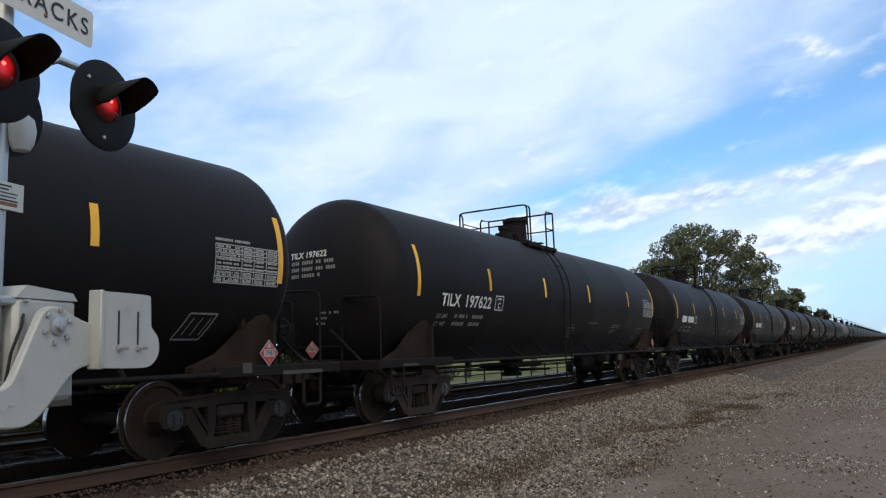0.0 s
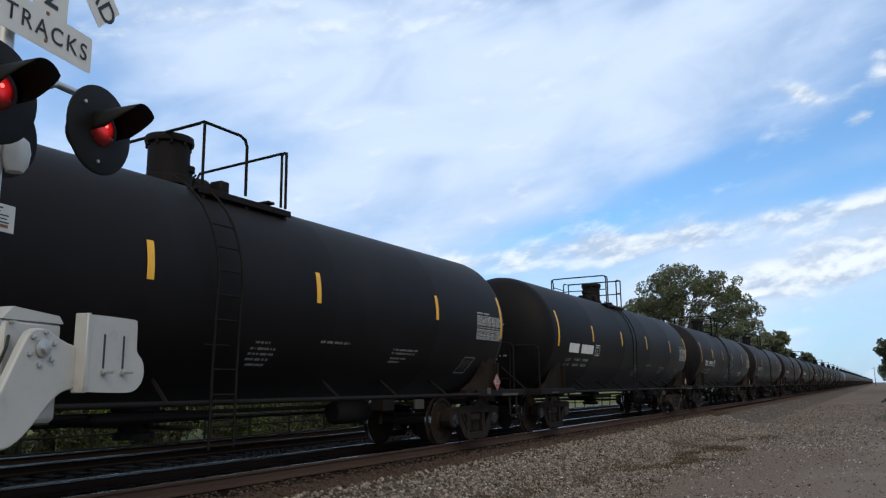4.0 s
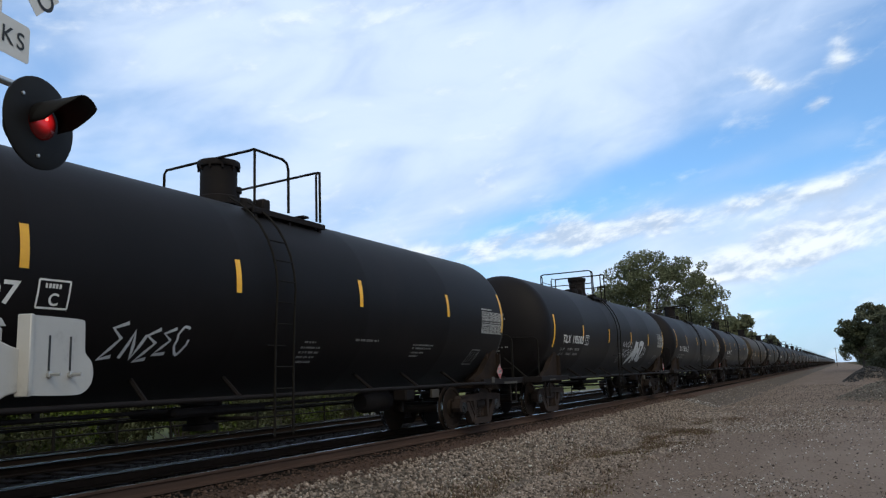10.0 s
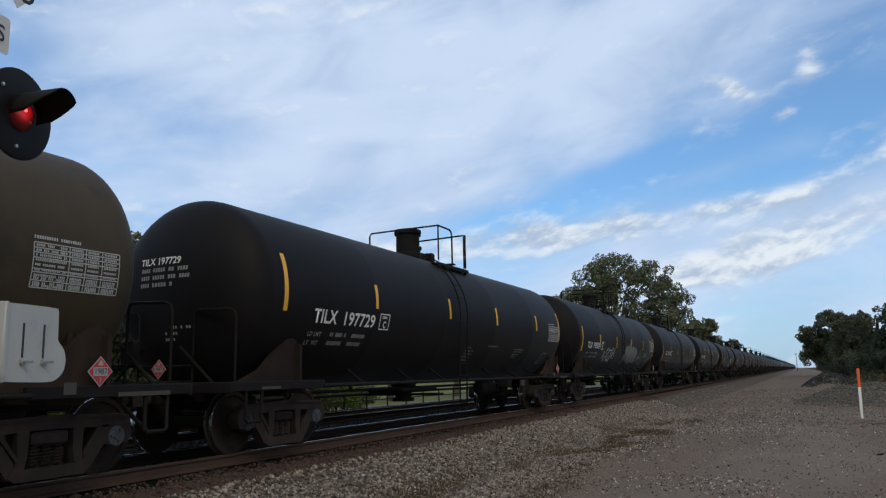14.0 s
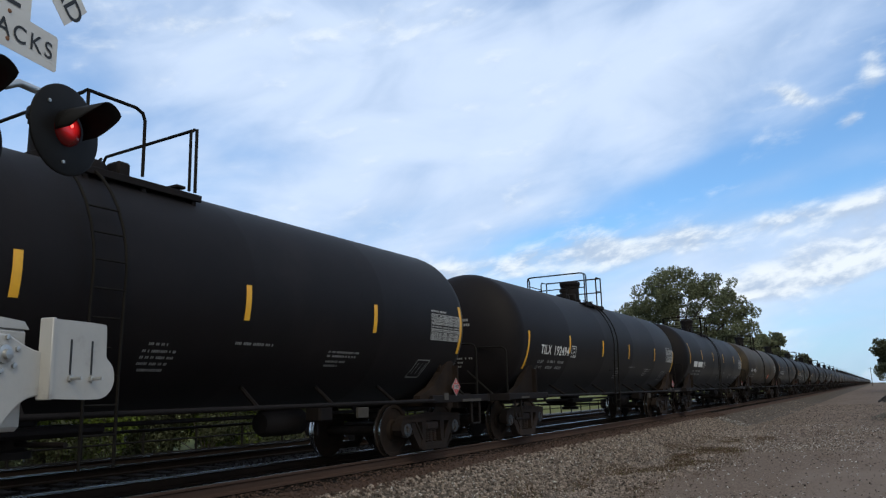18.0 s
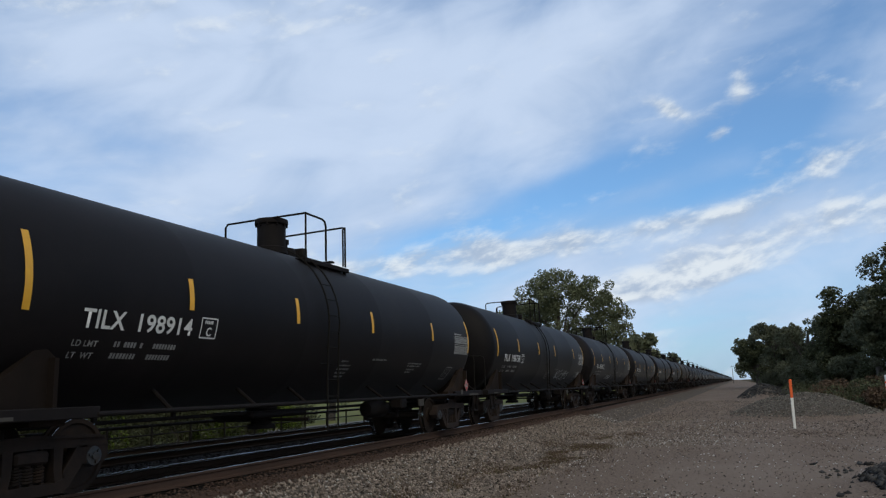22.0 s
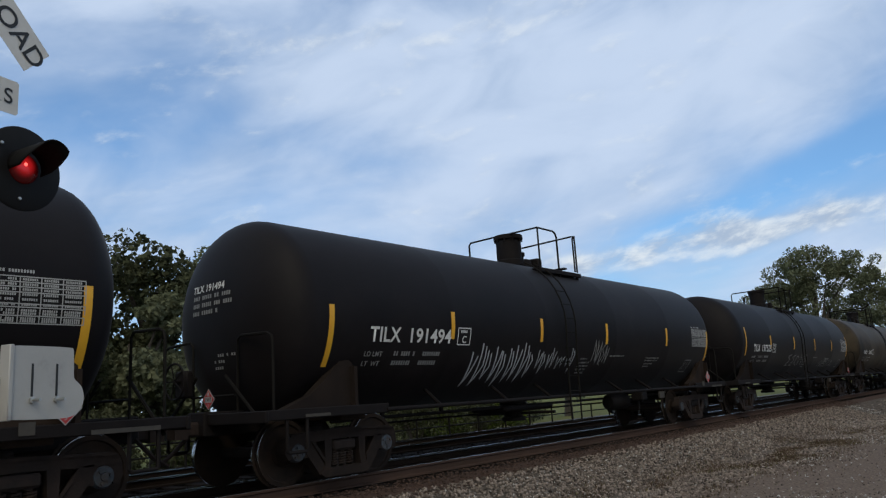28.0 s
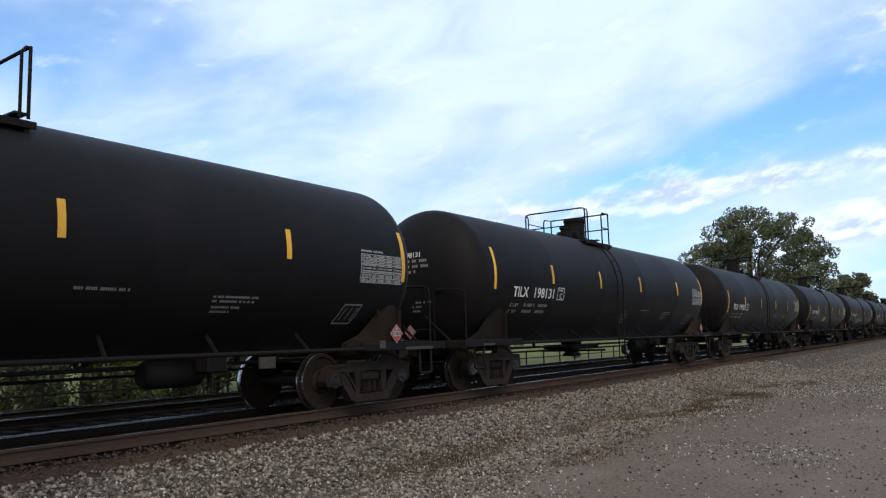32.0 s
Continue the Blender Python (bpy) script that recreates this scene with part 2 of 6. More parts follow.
WHEEL = mat("wheel_steel", (0.016, 0.013, 0.0115), 0.8, metal=0.0, alt=(0.03, 0.02, 0.015), scale=6, amount=0.5, spec=0.12)
TREAD = mat("polished_tread", (0.62, 0.61, 0.6), 0.25, metal=1.0, alt=(0.45, 0.44, 0.43), scale=20)
CAPBLUE = mat("faded_blue_bearing_cap", (0.03, 0.045, 0.062), 0.7, alt=(0.03, 0.022, 0.017), scale=10, amount=0.3, random_tint=0.85)
PIPE = mat("dark_handrail_steel", (0.007, 0.0065, 0.006), 0.75, alt=(0.013, 0.011, 0.009), scale=8, spec=0.1)
LETTER = mat("white_stencil_paint", (0.72, 0.72, 0.70), 0.7, alt=(0.52, 0.51, 0.48), scale=9, amount=0.5)
LETTERDIM = mat("worn_stencil_paint", (0.27, 0.265, 0.255), 0.75, alt=(0.15, 0.147, 0.14), scale=12, amount=0.5)
TABLEINK = mat("white_table_print", (0.4, 0.4, 0.39), 0.75, alt=(0.28, 0.275, 0.265), scale=6, amount=0.5)
TANPLATE = mat("faded_tan_plate", (0.06, 0.052, 0.042), 0.8, alt=(0.038, 0.034, 0.03), scale=8, amount=0.5)
YELLOW = mat("yellow_reflective_tape", (0.78, 0.42, 0.02), 0.45, alt=(0.66, 0.33, 0.02), scale=6, amount=0.5, random_tint=0.15)
OCHRE = mat("faded_ochre_label", (0.2, 0.11, 0.025), 0.7, alt=(0.13, 0.075, 0.02), scale=6, amount=0.5)
PLACARD = mat("placard_white", (0.3, 0.295, 0.29), 0.6)
PLACRED = mat("placard_red", (0.36, 0.03, 0.03), 0.6)
GRAFF = mat("white_spray_paint", (0.6, 0.61, 0.62), 0.8, alt=(0.35, 0.36, 0.37), scale=5, amount=0.7)
GRAFFBLUE = mat("pale_blue_spray_paint", (0.22, 0.42, 0.46), 0.8, alt=(0.12, 0.24, 0.27), scale=5, amount=0.7)
GRAFFSIL = mat("silver_spray_paint", (0.22, 0.23, 0.21), 0.7, alt=(0.12, 0.125, 0.11), scale=4, amount=0.6)
GRAFFLIME = mat("lime_spray_paint", (0.3, 0.38, 0.04), 0.8, alt=(0.2, 0.24, 0.05), scale=6, amount=0.6)
RAIL = mat("worn_rail_head", (0.6, 0.6, 0.62), 0.22, metal=1.0, alt=(0.5, 0.5, 0.52), scale=8, stretch=(1, 0.05, 1))
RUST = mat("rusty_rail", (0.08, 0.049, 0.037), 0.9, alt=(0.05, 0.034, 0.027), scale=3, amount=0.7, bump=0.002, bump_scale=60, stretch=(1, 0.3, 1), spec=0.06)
# darker web colour for every rail but the nearest
DARKRAIL = mat("dark_rail_steel", (0.017, 0.0135, 0.0115), 0.85, alt=(0.03, 0.02, 0.015), scale=3, amount=0.6, bump=0.002, bump_scale=60, stretch=(1, 0.3, 1), spec=0.06)
TIE = mat("creosoted_tie", (0.009, 0.0075, 0.0068), 0.95, alt=(0.016, 0.013, 0.011), scale=5, amount=0.6, bump=0.006, bump_scale=30, random_tint=0.3, spec=0.06)
BALLAST = mat("grey_ballast_bed", (0.062, 0.053, 0.045), 0.95, alt=(0.125, 0.107, 0.09), scale=16, amount=0.35, bump=0.03, bump_scale=24, dirt=(0.085, 0.062, 0.045), dirt_scale=0.4, dirt_low=0.5, dirt_high=0.75, spec=0.06)
RUSTBED = mat("rust_stained_ballast", (0.085, 0.054, 0.041), 0.95, alt=(0.055, 0.039, 0.032), scale=9, amount=0.5, bump=0.03, bump_scale=24, spec=0.06)
RUSTSTONE = mat("rust_stained_stone", (0.09, 0.058, 0.045), 0.9, alt=(0.058, 0.042, 0.035), scale=9, amount=0.5, random_tint=0.5, island=True, spec=0.06)
# near black: grease, plus the shade under the train put into the colour
OILSHADEBED = mat("oily_train_shaded_ballast_bed", (0.005, 0.0044, 0.0042), 0.95, alt=(0.0105, 0.009, 0.008), scale=14, amount=0.4, bump=0.03, bump_scale=24, spec=0.06)
STONE = mat("ballast_stone", (0.242, 0.201, 0.168), 0.9, alt=(0.114, 0.094, 0.082), scale=9, amount=0.5, random_tint=0.8, island=True, spec=0.06)
# loose stones of that bed, with the train's shade in their colour too
OILSHADESTONE = mat("oily_train_shaded_stone", (0.0095, 0.0082, 0.0074), 0.95, alt=(0.006, 0.0053, 0.005), scale=9, amount=0.5, random_tint=0.7, island=True, spec=0.06)
STONEPALE = mat("pale_limestone_chip", (0.56, 0.545, 0.52), 0.9, alt=(0.36, 0.345, 0.325), scale=9, amount=0.5, random_tint=0.35, island=True, spec=0.06)
HEAPSTONE = mat("heaped_ballast_stone", (0.17, 0.158, 0.135), 0.95, alt=(0.085, 0.08, 0.07), scale=9, amount=0.5, random_tint=0.6, island=True, spec=0.06)
DARKROCK = mat("dark_broken_asphalt", (0.03, 0.03, 0.031), 0.95, alt=(0.06, 0.058, 0.056), scale=6, amount=0.5, random_tint=0.6, island=True, spec=0.06)
DIRT = mat("gravelly_dirt", (0.113, 0.085, 0.067), 0.95, alt=(0.172, 0.134, 0.107), scale=26, amount=0.22, detail=8, stretch=(1, 0.45, 1), bump=0.02, bump_scale=18, dirt=(0.172, 0.137, 0.113), dirt_scale=0.4, dirt_low=0.46, dirt_high=0.66, spec=0.06)
ASPHALT = mat("worn_pale_asphalt", (0.12, 0.12, 0.115), 0.9, alt=(0.16, 0.16, 0.15), scale=1.5, amount=0.5, bump=0.003, bump_scale=120, spec=0.06)
GRASS = mat("verge_grass", (0.085, 0.105, 0.03), 0.9, alt=(0.14, 0.13, 0.05), scale=0.8, amount=0.5, random_tint=0.5, island=True, spec=0.06)
WEED = mat("dry_weed", (0.1, 0.066, 0.045), 0.95, alt=(0.08, 0.06, 0.041), scale=0.6, amount=0.6, random_tint=0.5, island=True, spec=0.06)
LEAF = mat("tree_leaf", (0.14, 0.155, 0.088), 0.8, thin=0.35, alt=(0.178, 0.188, 0.115), scale=0.25, amount=0.5, random_tint=0.35, island=True, spec=0.12)
# leaves of far trees, paled by distance haze mixed into the colour
LEAFHAZE = mat("hazed_grey_green_tree_leaf", (0.095, 0.105, 0.068), 0.85, thin=0.3, alt=(0.132, 0.137, 0.091), scale=0.2, amount=0.5, random_tint=0.4, island=True, spec=0.1)
LEAFDARK = mat("dark_tree_leaf", (0.055, 0.064, 0.032), 0.8, thin=0.3, alt=(0.085, 0.088, 0.048), scale=0.25, amount=0.5, random_tint=0.55, island=True, spec=0.2)
SHRUB = mat("yellow_green_shrub_leaf", (0.11, 0.14, 0.025), 0.8, alt=(0.06, 0.09, 0.02), scale=0.5, amount=0.5, random_tint=0.5, island=True, spec=0.06)
BRUSH = mat("dry_brush_floor", (0.05, 0.042, 0.022), 0.95, alt=(0.08, 0.062, 0.034), scale=0.5, amount=0.5, bump=0.04, bump_scale=3, spec=0.06)
BARK = mat("grey_bark", (0.09, 0.075, 0.06), 0.9, alt=(0.05, 0.042, 0.035), scale=8, amount=0.6, bump=0.01, bump_scale=20, stretch=(1, 1, 0.2))
GALV = mat("galvanised_steel_pole", (0.52, 0.52, 0.5), 0.42, metal=0.75, alt=(0.4, 0.4, 0.39), scale=5, amount=0.5, stretch=(1, 1, 0.15))
GREYPAINT = mat("silver_grey_paint", (0.43, 0.42, 0.395), 0.45, alt=(0.36, 0.35, 0.33), scale=3, amount=0.5, dirt=(0.25, 0.24, 0.225), dirt_scale=3, dirt_low=0.56, dirt_high=0.8, bump=0.0008, bump_scale=45)
SIGNBLACK = mat("black_signal_paint", (0.007, 0.0065, 0.0065), 0.6, alt=(0.011, 0.0105, 0.01), scale=5, spec=0.15)
SIGNWHITE = mat("white_sign_sheet", (0.62, 0.6, 0.56), 0.5, alt=(0.53, 0.51, 0.47), scale=3, amount=0.5)
SIGNINK = mat("black_sign_ink", (0.015, 0.015, 0.015), 0.6)
RUSTSPOT = mat("rust_stain", (0.16, 0.07, 0.035), 0.9, alt=(0.25, 0.13, 0.07), scale=20)
def lens_material():
    """Red ribbed lens, brightest where the lamp behind it shines through."""
    m = mat("red_signal_lens", (0.06, 0.003, 0.004), 0.25)
    nt = m.node_tree
    tc, d, r = nt.nodes.new("ShaderNodeTexCoord"), nt.nodes.new("ShaderNodeVectorMath"), nt.nodes.new("ShaderNodeMapRange")
    d.operation = "DISTANCE"
    nt.links.new(tc.outputs["Object"], d.inputs[0])
    d.inputs[1].default_value = (0.02, 0.065, 0.01)
    nt.links.new(d.outputs["Value"], r.inputs[0])
    r.interpolation_type = "SMOOTHERSTEP"
    for i, v in enumerate((0.0, 0.11, 0.5, 0.012)):
        r.inputs[i + 1].default_value = v
    p = nt.nodes["Principled BSDF"]
    p.inputs["Emission Color"].default_value = (1.0, 0.02, 0.025, 1)
    nt.links.new(r.outputs[0], p.inputs["Emission Strength"])
    return m


REDLENS = lens_material()
REDCORE = mat("red_lamp_core", (0.8, 0.1, 0.08), 0.2, emit=(1.0, 0.12, 0.1), strength=2.2)
ORANGE = mat("orange_marker_plastic", (0.8, 0.13, 0.02), 0.5, alt=(0.68, 0.1, 0.02), scale=8)
WHITEPLASTIC = mat("white_marker_plastic", (0.78, 0.78, 0.76), 0.5, alt=(0.66, 0.66, 0.63), scale=6)
BELLWHITE = mat("white_bell_plastic", (0.6, 0.61, 0.6), 0.45, alt=(0.5, 0.5, 0.49), scale=5)


# ---------------------------------------------------------------- mesh building
class Shape:
    """Gathers vertices and faces of one part."""

    def __init__(self):
        self.v, self.f = [], []

    def add(self, verts, faces):
        o = len(self.v)
        self.v += [tuple(p) for p in verts]
        self.f += [[i + o for i in f] for f in faces]
        return self

    def box(self, c, s, b=0.0, turn=0.0, axis="Z"):
        hx, hy, hz = s[0] / 2, s[1] / 2, s[2] / 2
        b = min(b, hx * 0.9, hy * 0.9, hz * 0.9)
        r = Matrix.Rotation(radians(turn), 3, axis) if turn else None
        if b <= 0:
            vs = [(x, y, z) for x in (-hx, hx) for y in (-hy, hy) for z in (-hz, hz)]
            fs = [(0, 1, 3, 2), (4, 6, 7, 5), (0, 4, 5, 1), (2, 3, 7, 6), (0, 2, 6, 4), (1, 5, 7, 3)]
        else:
            vs, idx = [], {}
            for sx in (-1, 1):
                for sy in (-1, 1):
                    for sz in (-1, 1):
                        for k in range(3):
                            d = [hx - b, hy - b, hz - b]
                            d[k] += b
                            idx[sx, sy, sz, k] = len(vs)
                            vs.append((sx * d[0], sy * d[1], sz * d[2]))
            fs = []
            for k in range(3):
                i, j = (k + 1) % 3, (k + 2) % 3
                for sk in (-1, 1):
                    quad = []
                    for a, c2 in ((-1, -1), (1, -1), (1, 1), (-1, 1)):
                        key = [0, 0, 0]
                        key[k], key[i], key[j] = sk, a, c2
                        quad.append(idx[key[0], key[1], key[2], k])
                    fs.append(quad if sk > 0 else quad[::-1])
                for a in (-1, 1):
                    for c2 in (-1, 1):
                        quad = []
                        for sk, kk in ((-1, i), (1, i), (1, j), (-1, j)):
                            key = [0, 0, 0]
                            key[k], key[i], key[j] = sk, a, c2
                            quad.append(idx[key[0], key[1], key[2], kk])
                        fs.append(quad if a * c2 > 0 else quad[::-1])
            for sx in (-1, 1):
                for sy in (-1, 1):
                    for sz in (-1, 1):
                        t = [idx[sx, sy, sz, k] for k in range(3)]
                        fs.append(t if sx * sy * sz > 0 else t[::-1])
        out = []
        for p in vs:
            q = r @ Vector(p) if r else p
            out.append((q[0] + c[0], q[1] + c[1], q[2] + c[2]))
        return self.add(out, fs)

    def tube(self, pts, r, n=8, closed=False, taper=None):
        pts = [Vector(p) for p in pts]
        rings = []
        m = len(pts)
        prev = None
        for i, p in enumerate(pts):
            if closed:
                d = (pts[(i + 1) % m] - pts[i - 1]).normalized()
            else:
                d = (pts[min(i + 1, m - 1)] - pts[max(i - 1, 0)]).normalized()
            if prev is None:
                a = d.orthogonal().normalized()
            else:
                a = (prev - d * prev.dot(d))
                a = a.normalized() if a.length > 1e-6 else d.orthogonal().normalized()
            prev = a
            b = d.cross(a)
            rr = r if taper is None else taper[i]
            rings.append([p + (a * math.cos(2 * math.pi * k / n) + b * math.sin(2 * math.pi * k / n)) * rr for k in range(n)])
        vs = [q for ring in rings for q in ring]
        fs = []
        for i in range(m if closed else m - 1):
            j = (i + 1) % m
            for k in range(n):
                k2 = (k + 1) % n
                fs.append((i * n + k, i * n + k2, j * n + k2, j * n + k))
        if not closed:
            fs.append(tuple(range(n - 1, -1, -1)))
            fs.append(tuple((m - 1) * n + k for k in range(n)))
        return self.add(vs, fs)

    def lathe(self, profile, n=24, origin=(0, 0, 0), axis="Z", cap=True):
        """profile: (radius, height) pairs along the axis."""
        vs, fs = [], []
        for rr, h in profile:
            for k in range(n):
                a = 2 * math.pi * k / n
                c, s = math.cos(a) * rr, math.sin(a) * rr
                if axis == "Z":
                    p = (c, s, h)
                elif axis == "Y":
                    p = (s, h, c)
                else:
                    p = (h, c, s)
                vs.append((p[0] + origin[0], p[1] + origin[1], p[2] + origin[2]))
        m = len(profile)
        for i in range(m - 1):
            for k in range(n):
                k2 = (k + 1) % n
                fs.append((i * n + k, i * n + k2, (i + 1) * n + k2, (i + 1) * n + k))
        if cap:
            fs.append(tuple(range(n - 1, -1, -1)))
            fs.append(tuple((m - 1) * n + k for k in range(n)))
        return self.add(vs, fs)

    def prism(self, outline, lo, hi, axis="X"):
        """An outline extruded along an axis from lo to hi; the outline is (y, z), (x, z) or (x, y)."""
        m = len(outline)
        vs = []
        for h in (lo, hi):
            for a, b in outline:
                vs.append((h, a, b) if axis == "X" else (a, h, b) if axis == "Y" else (a, b, h))
        fs = [tuple(range(m - 1, -1, -1)), tuple(range(m, 2 * m))]
        for i in range(m):
            j = (i + 1) % m
            fs.append((i, j, m + j, m + i))
        return self.add(vs, fs)

    def mesh(self, name, material, smooth=40):
        me = bpy.data.meshes.new(name)
        me.from_pydata(self.v, [], self.f)
        me.materials.append(material)
        bm = bmesh.new()
        bm.from_mesh(me)
        bmesh.ops.recalc_face_normals(bm, faces=bm.faces)
        bm.to_mesh(me)
        bm.free()
        if smooth:
            me.polygons.foreach_set("use_smooth", [True] * len(me.polygons))
            me.set_sharp_from_angle(angle=radians(smooth))
        return me


def part(name, shape, material, parent, label="", smooth=40):
    me = shape if isinstance(shape, bpy.types.Mesh) else shape.mesh(name, material, smooth)
    ob = new(name, me)
    ob.parent = parent
    if label:
        tagged(ob, label)
    return ob


def thing(name, label, category, group="", kind="", at=None):
    ob = new(name)
    ob.empty_display_size = 0.2
    if at is not None:
        ob.matrix_basis = at
    return tagged(ob, label, category, group, kind)


def solid(name, shape, material, label, category, group="", kind="", smooth=40):
    return tagged(new(name, shape.mesh(name, material, smooth)), label, category, group, kind)


def bulk(name, verts, faces, material, smooth=False):
    """A mesh of many loose pieces from arrays."""
    me = bpy.data.meshes.new(name)
    me.vertices.add(len(verts))
    me.vertices.foreach_set("co", np.asarray(verts, dtype=np.float32).ravel())
    faces = np.asarray(faces, dtype=np.int32)
    k = faces.shape[1]
    me.loops.add(faces.size)
    me.loops.foreach_set("vertex_index", faces.ravel())
    me.polygons.add(len(faces))
    me.polygons.foreach_set("loop_start", np.arange(0, faces.size, k, dtype=np.int32))
    me.polygons.foreach_set("loop_total", np.full(len(faces), k, dtype=np.int32))
    me.update(calc_edges=True)
    me.validate()
    me.materials.append(material)
    return me


# ---------------------------------------------------------------- ground and tracks
def ground_height(x, y):
    """Ballast shoulders beside the rails, then flat ground with slow swells."""
    if x > 1.55:
        z = max(-0.195 - (x - 1.55) * 0.28, GROUND) if x < 4 else GROUND
    elif x > -5.8:
        z = -0.195
    else:
        z = max(-0.195 - (-5.8 - x) * 0.35, -0.95)
    d = math.hypot(x - 8, y)
    z += 0.05 * noise.noise((x * 0.22, y * 0.16, 3.1)) * min(1, max(0, abs(x - 1) - 1.4))
    if d < 60 and x > 1.7:
        z += 0.018 * noise.noise((x * 1.7, y * 1.7, 9.0))
    # low heaps of ballast by the dirt road
    for hx, hy, rx, ry, hh in ((11.4, 41.0, 3.7, 6.0, 1.0), (10.9, 76.0, 2.7, 6.0, 1.25), (12.6, 14.6, 2.5, 3.6, 0.6)):
        q = ((x - hx) / rx) ** 2 + ((y - hy) / ry) ** 2
        if q < 1:
            z += hh * (1 - q) ** 1.3 * (1 + 0.15 * noise.noise((x * 0.9, y * 0.9, 1)))
    return z


def build_ground():
    xs = sorted(set([-2400, -1200, -600, -300, -150, -90, -60, -45, -32, -24] + [round(-20 + 0.5 * i, 2) for i in range(29)] + [-5.8, -5.0, -3.6, -2, 0, 1.2, 1.55]
                    + [round(1.9 + 0.35 * i, 2) for i in range(42)] + [17, 18.5, 20, 23, 27, 32, 40, 55, 80, 120, 200, 400, 800, 1600, 2600]))
    ys = sorted(set([-2500, -1000, -400, -150, -70, -40, -25, -15, -10, -7] + [round(-5 + 0.4 * i, 2) for i in range(170)]
                    + [64, 66, 68, 70, 72, 74, 76, 78, 80, 82, 85, 95, 110, 130, 160, 200, 260, 350, 500, 800, 1300, 2000, 3000, 4500]))
    vs = [(x, y, ground_height(x, y)) for y in ys for x in xs]
    n = len(xs)
    fs = [(j * n + i, j * n + i + 1, (j + 1) * n + i + 1, (j + 1) * n + i) for j in range(len(ys) - 1) for i in range(n - 1)]
    me = bulk("ground", vs, fs, DIRT)
    me.materials.append(BALLAST)
    me.materials.append(GRASS)
    me.materials.append(OILSHADEBED)
    me.materials.append(BRUSH)
    me.materials.append(RUSTBED)
    slots = []
    for f in fs:
        x = (vs[f[0]][0] + vs[f[1]][0]) / 2
        y = vs[f[0]][1]
        edge = 3.6 + 0.5 * noise.noise((y * 0.15, 2, 0))
        # slot 3 is the bed with the train's shade painted into its colour
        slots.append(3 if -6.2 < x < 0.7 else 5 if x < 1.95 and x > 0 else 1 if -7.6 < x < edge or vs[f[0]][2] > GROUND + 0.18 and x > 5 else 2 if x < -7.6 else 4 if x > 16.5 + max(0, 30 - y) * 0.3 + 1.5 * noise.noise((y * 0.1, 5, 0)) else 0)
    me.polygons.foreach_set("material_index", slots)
    me.polygons.foreach_set("use_smooth", [True] * len(fs))
    tagged(new("ground", me), "gravelly dirt ground with grey ballast shoulders and grass verge", "ground", kind="structure")


def rail_profile(x):
    return [(x - 0.07, -0.17), (x + 0.07, -0.17), (x + 0.07, -0.15), (x + 0.012, -0.13), (x + 0.012, -0.05), (x + 0.036, -0.035), (x + 0.036, -0.006),
            (x + 0.028, -0.003), (x - 0.028, -0.003), (x - 0.036, -0.006), (x - 0.036, -0.035), (x - 0.012, -0.05), (x - 0.012, -0.13), (x - 0.07, -0.15)]


TIE_SHAPE = Shape().box((0, 0, 0), (2.6, 0.23, 0.18), 0.015).mesh("tie", TIE, 30)
PLATE_SHAPE = Shape().box((0, 0, 0), (0.34, 0.19, 0.018), 0.004).mesh("tie_plate", RUST, 30)


def track(name, cx, label, first, count):
    t = thing(name, label, "railway track", kind="structure")
    for dx in (-0.7525, 0.7525):
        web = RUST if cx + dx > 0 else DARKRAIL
        part("rail", Shape().prism(rail_profile(cx + dx), -300, 2600, "Y"), web, t, "rusty steel rail" if web is RUST else "dark steel rail")
        part("rail_head", Shape().box((cx + dx, 1150, -0.0015), (0.052, 2900, 0.003)), RAIL, t, "polished running surface of the rail", 0)
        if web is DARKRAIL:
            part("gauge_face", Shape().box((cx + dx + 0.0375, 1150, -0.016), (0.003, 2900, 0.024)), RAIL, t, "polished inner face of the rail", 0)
    for i in range(count):
        o = part("tie", TIE_SHAPE, TIE, t)
        o.location = (cx + random.uniform(-0.03, 0.03), first + i * 0.5 + random.uniform(-0.02, 0.02), -0.275)
        o.rotation_euler.z = random.uniform(-0.01, 0.01)
    return t


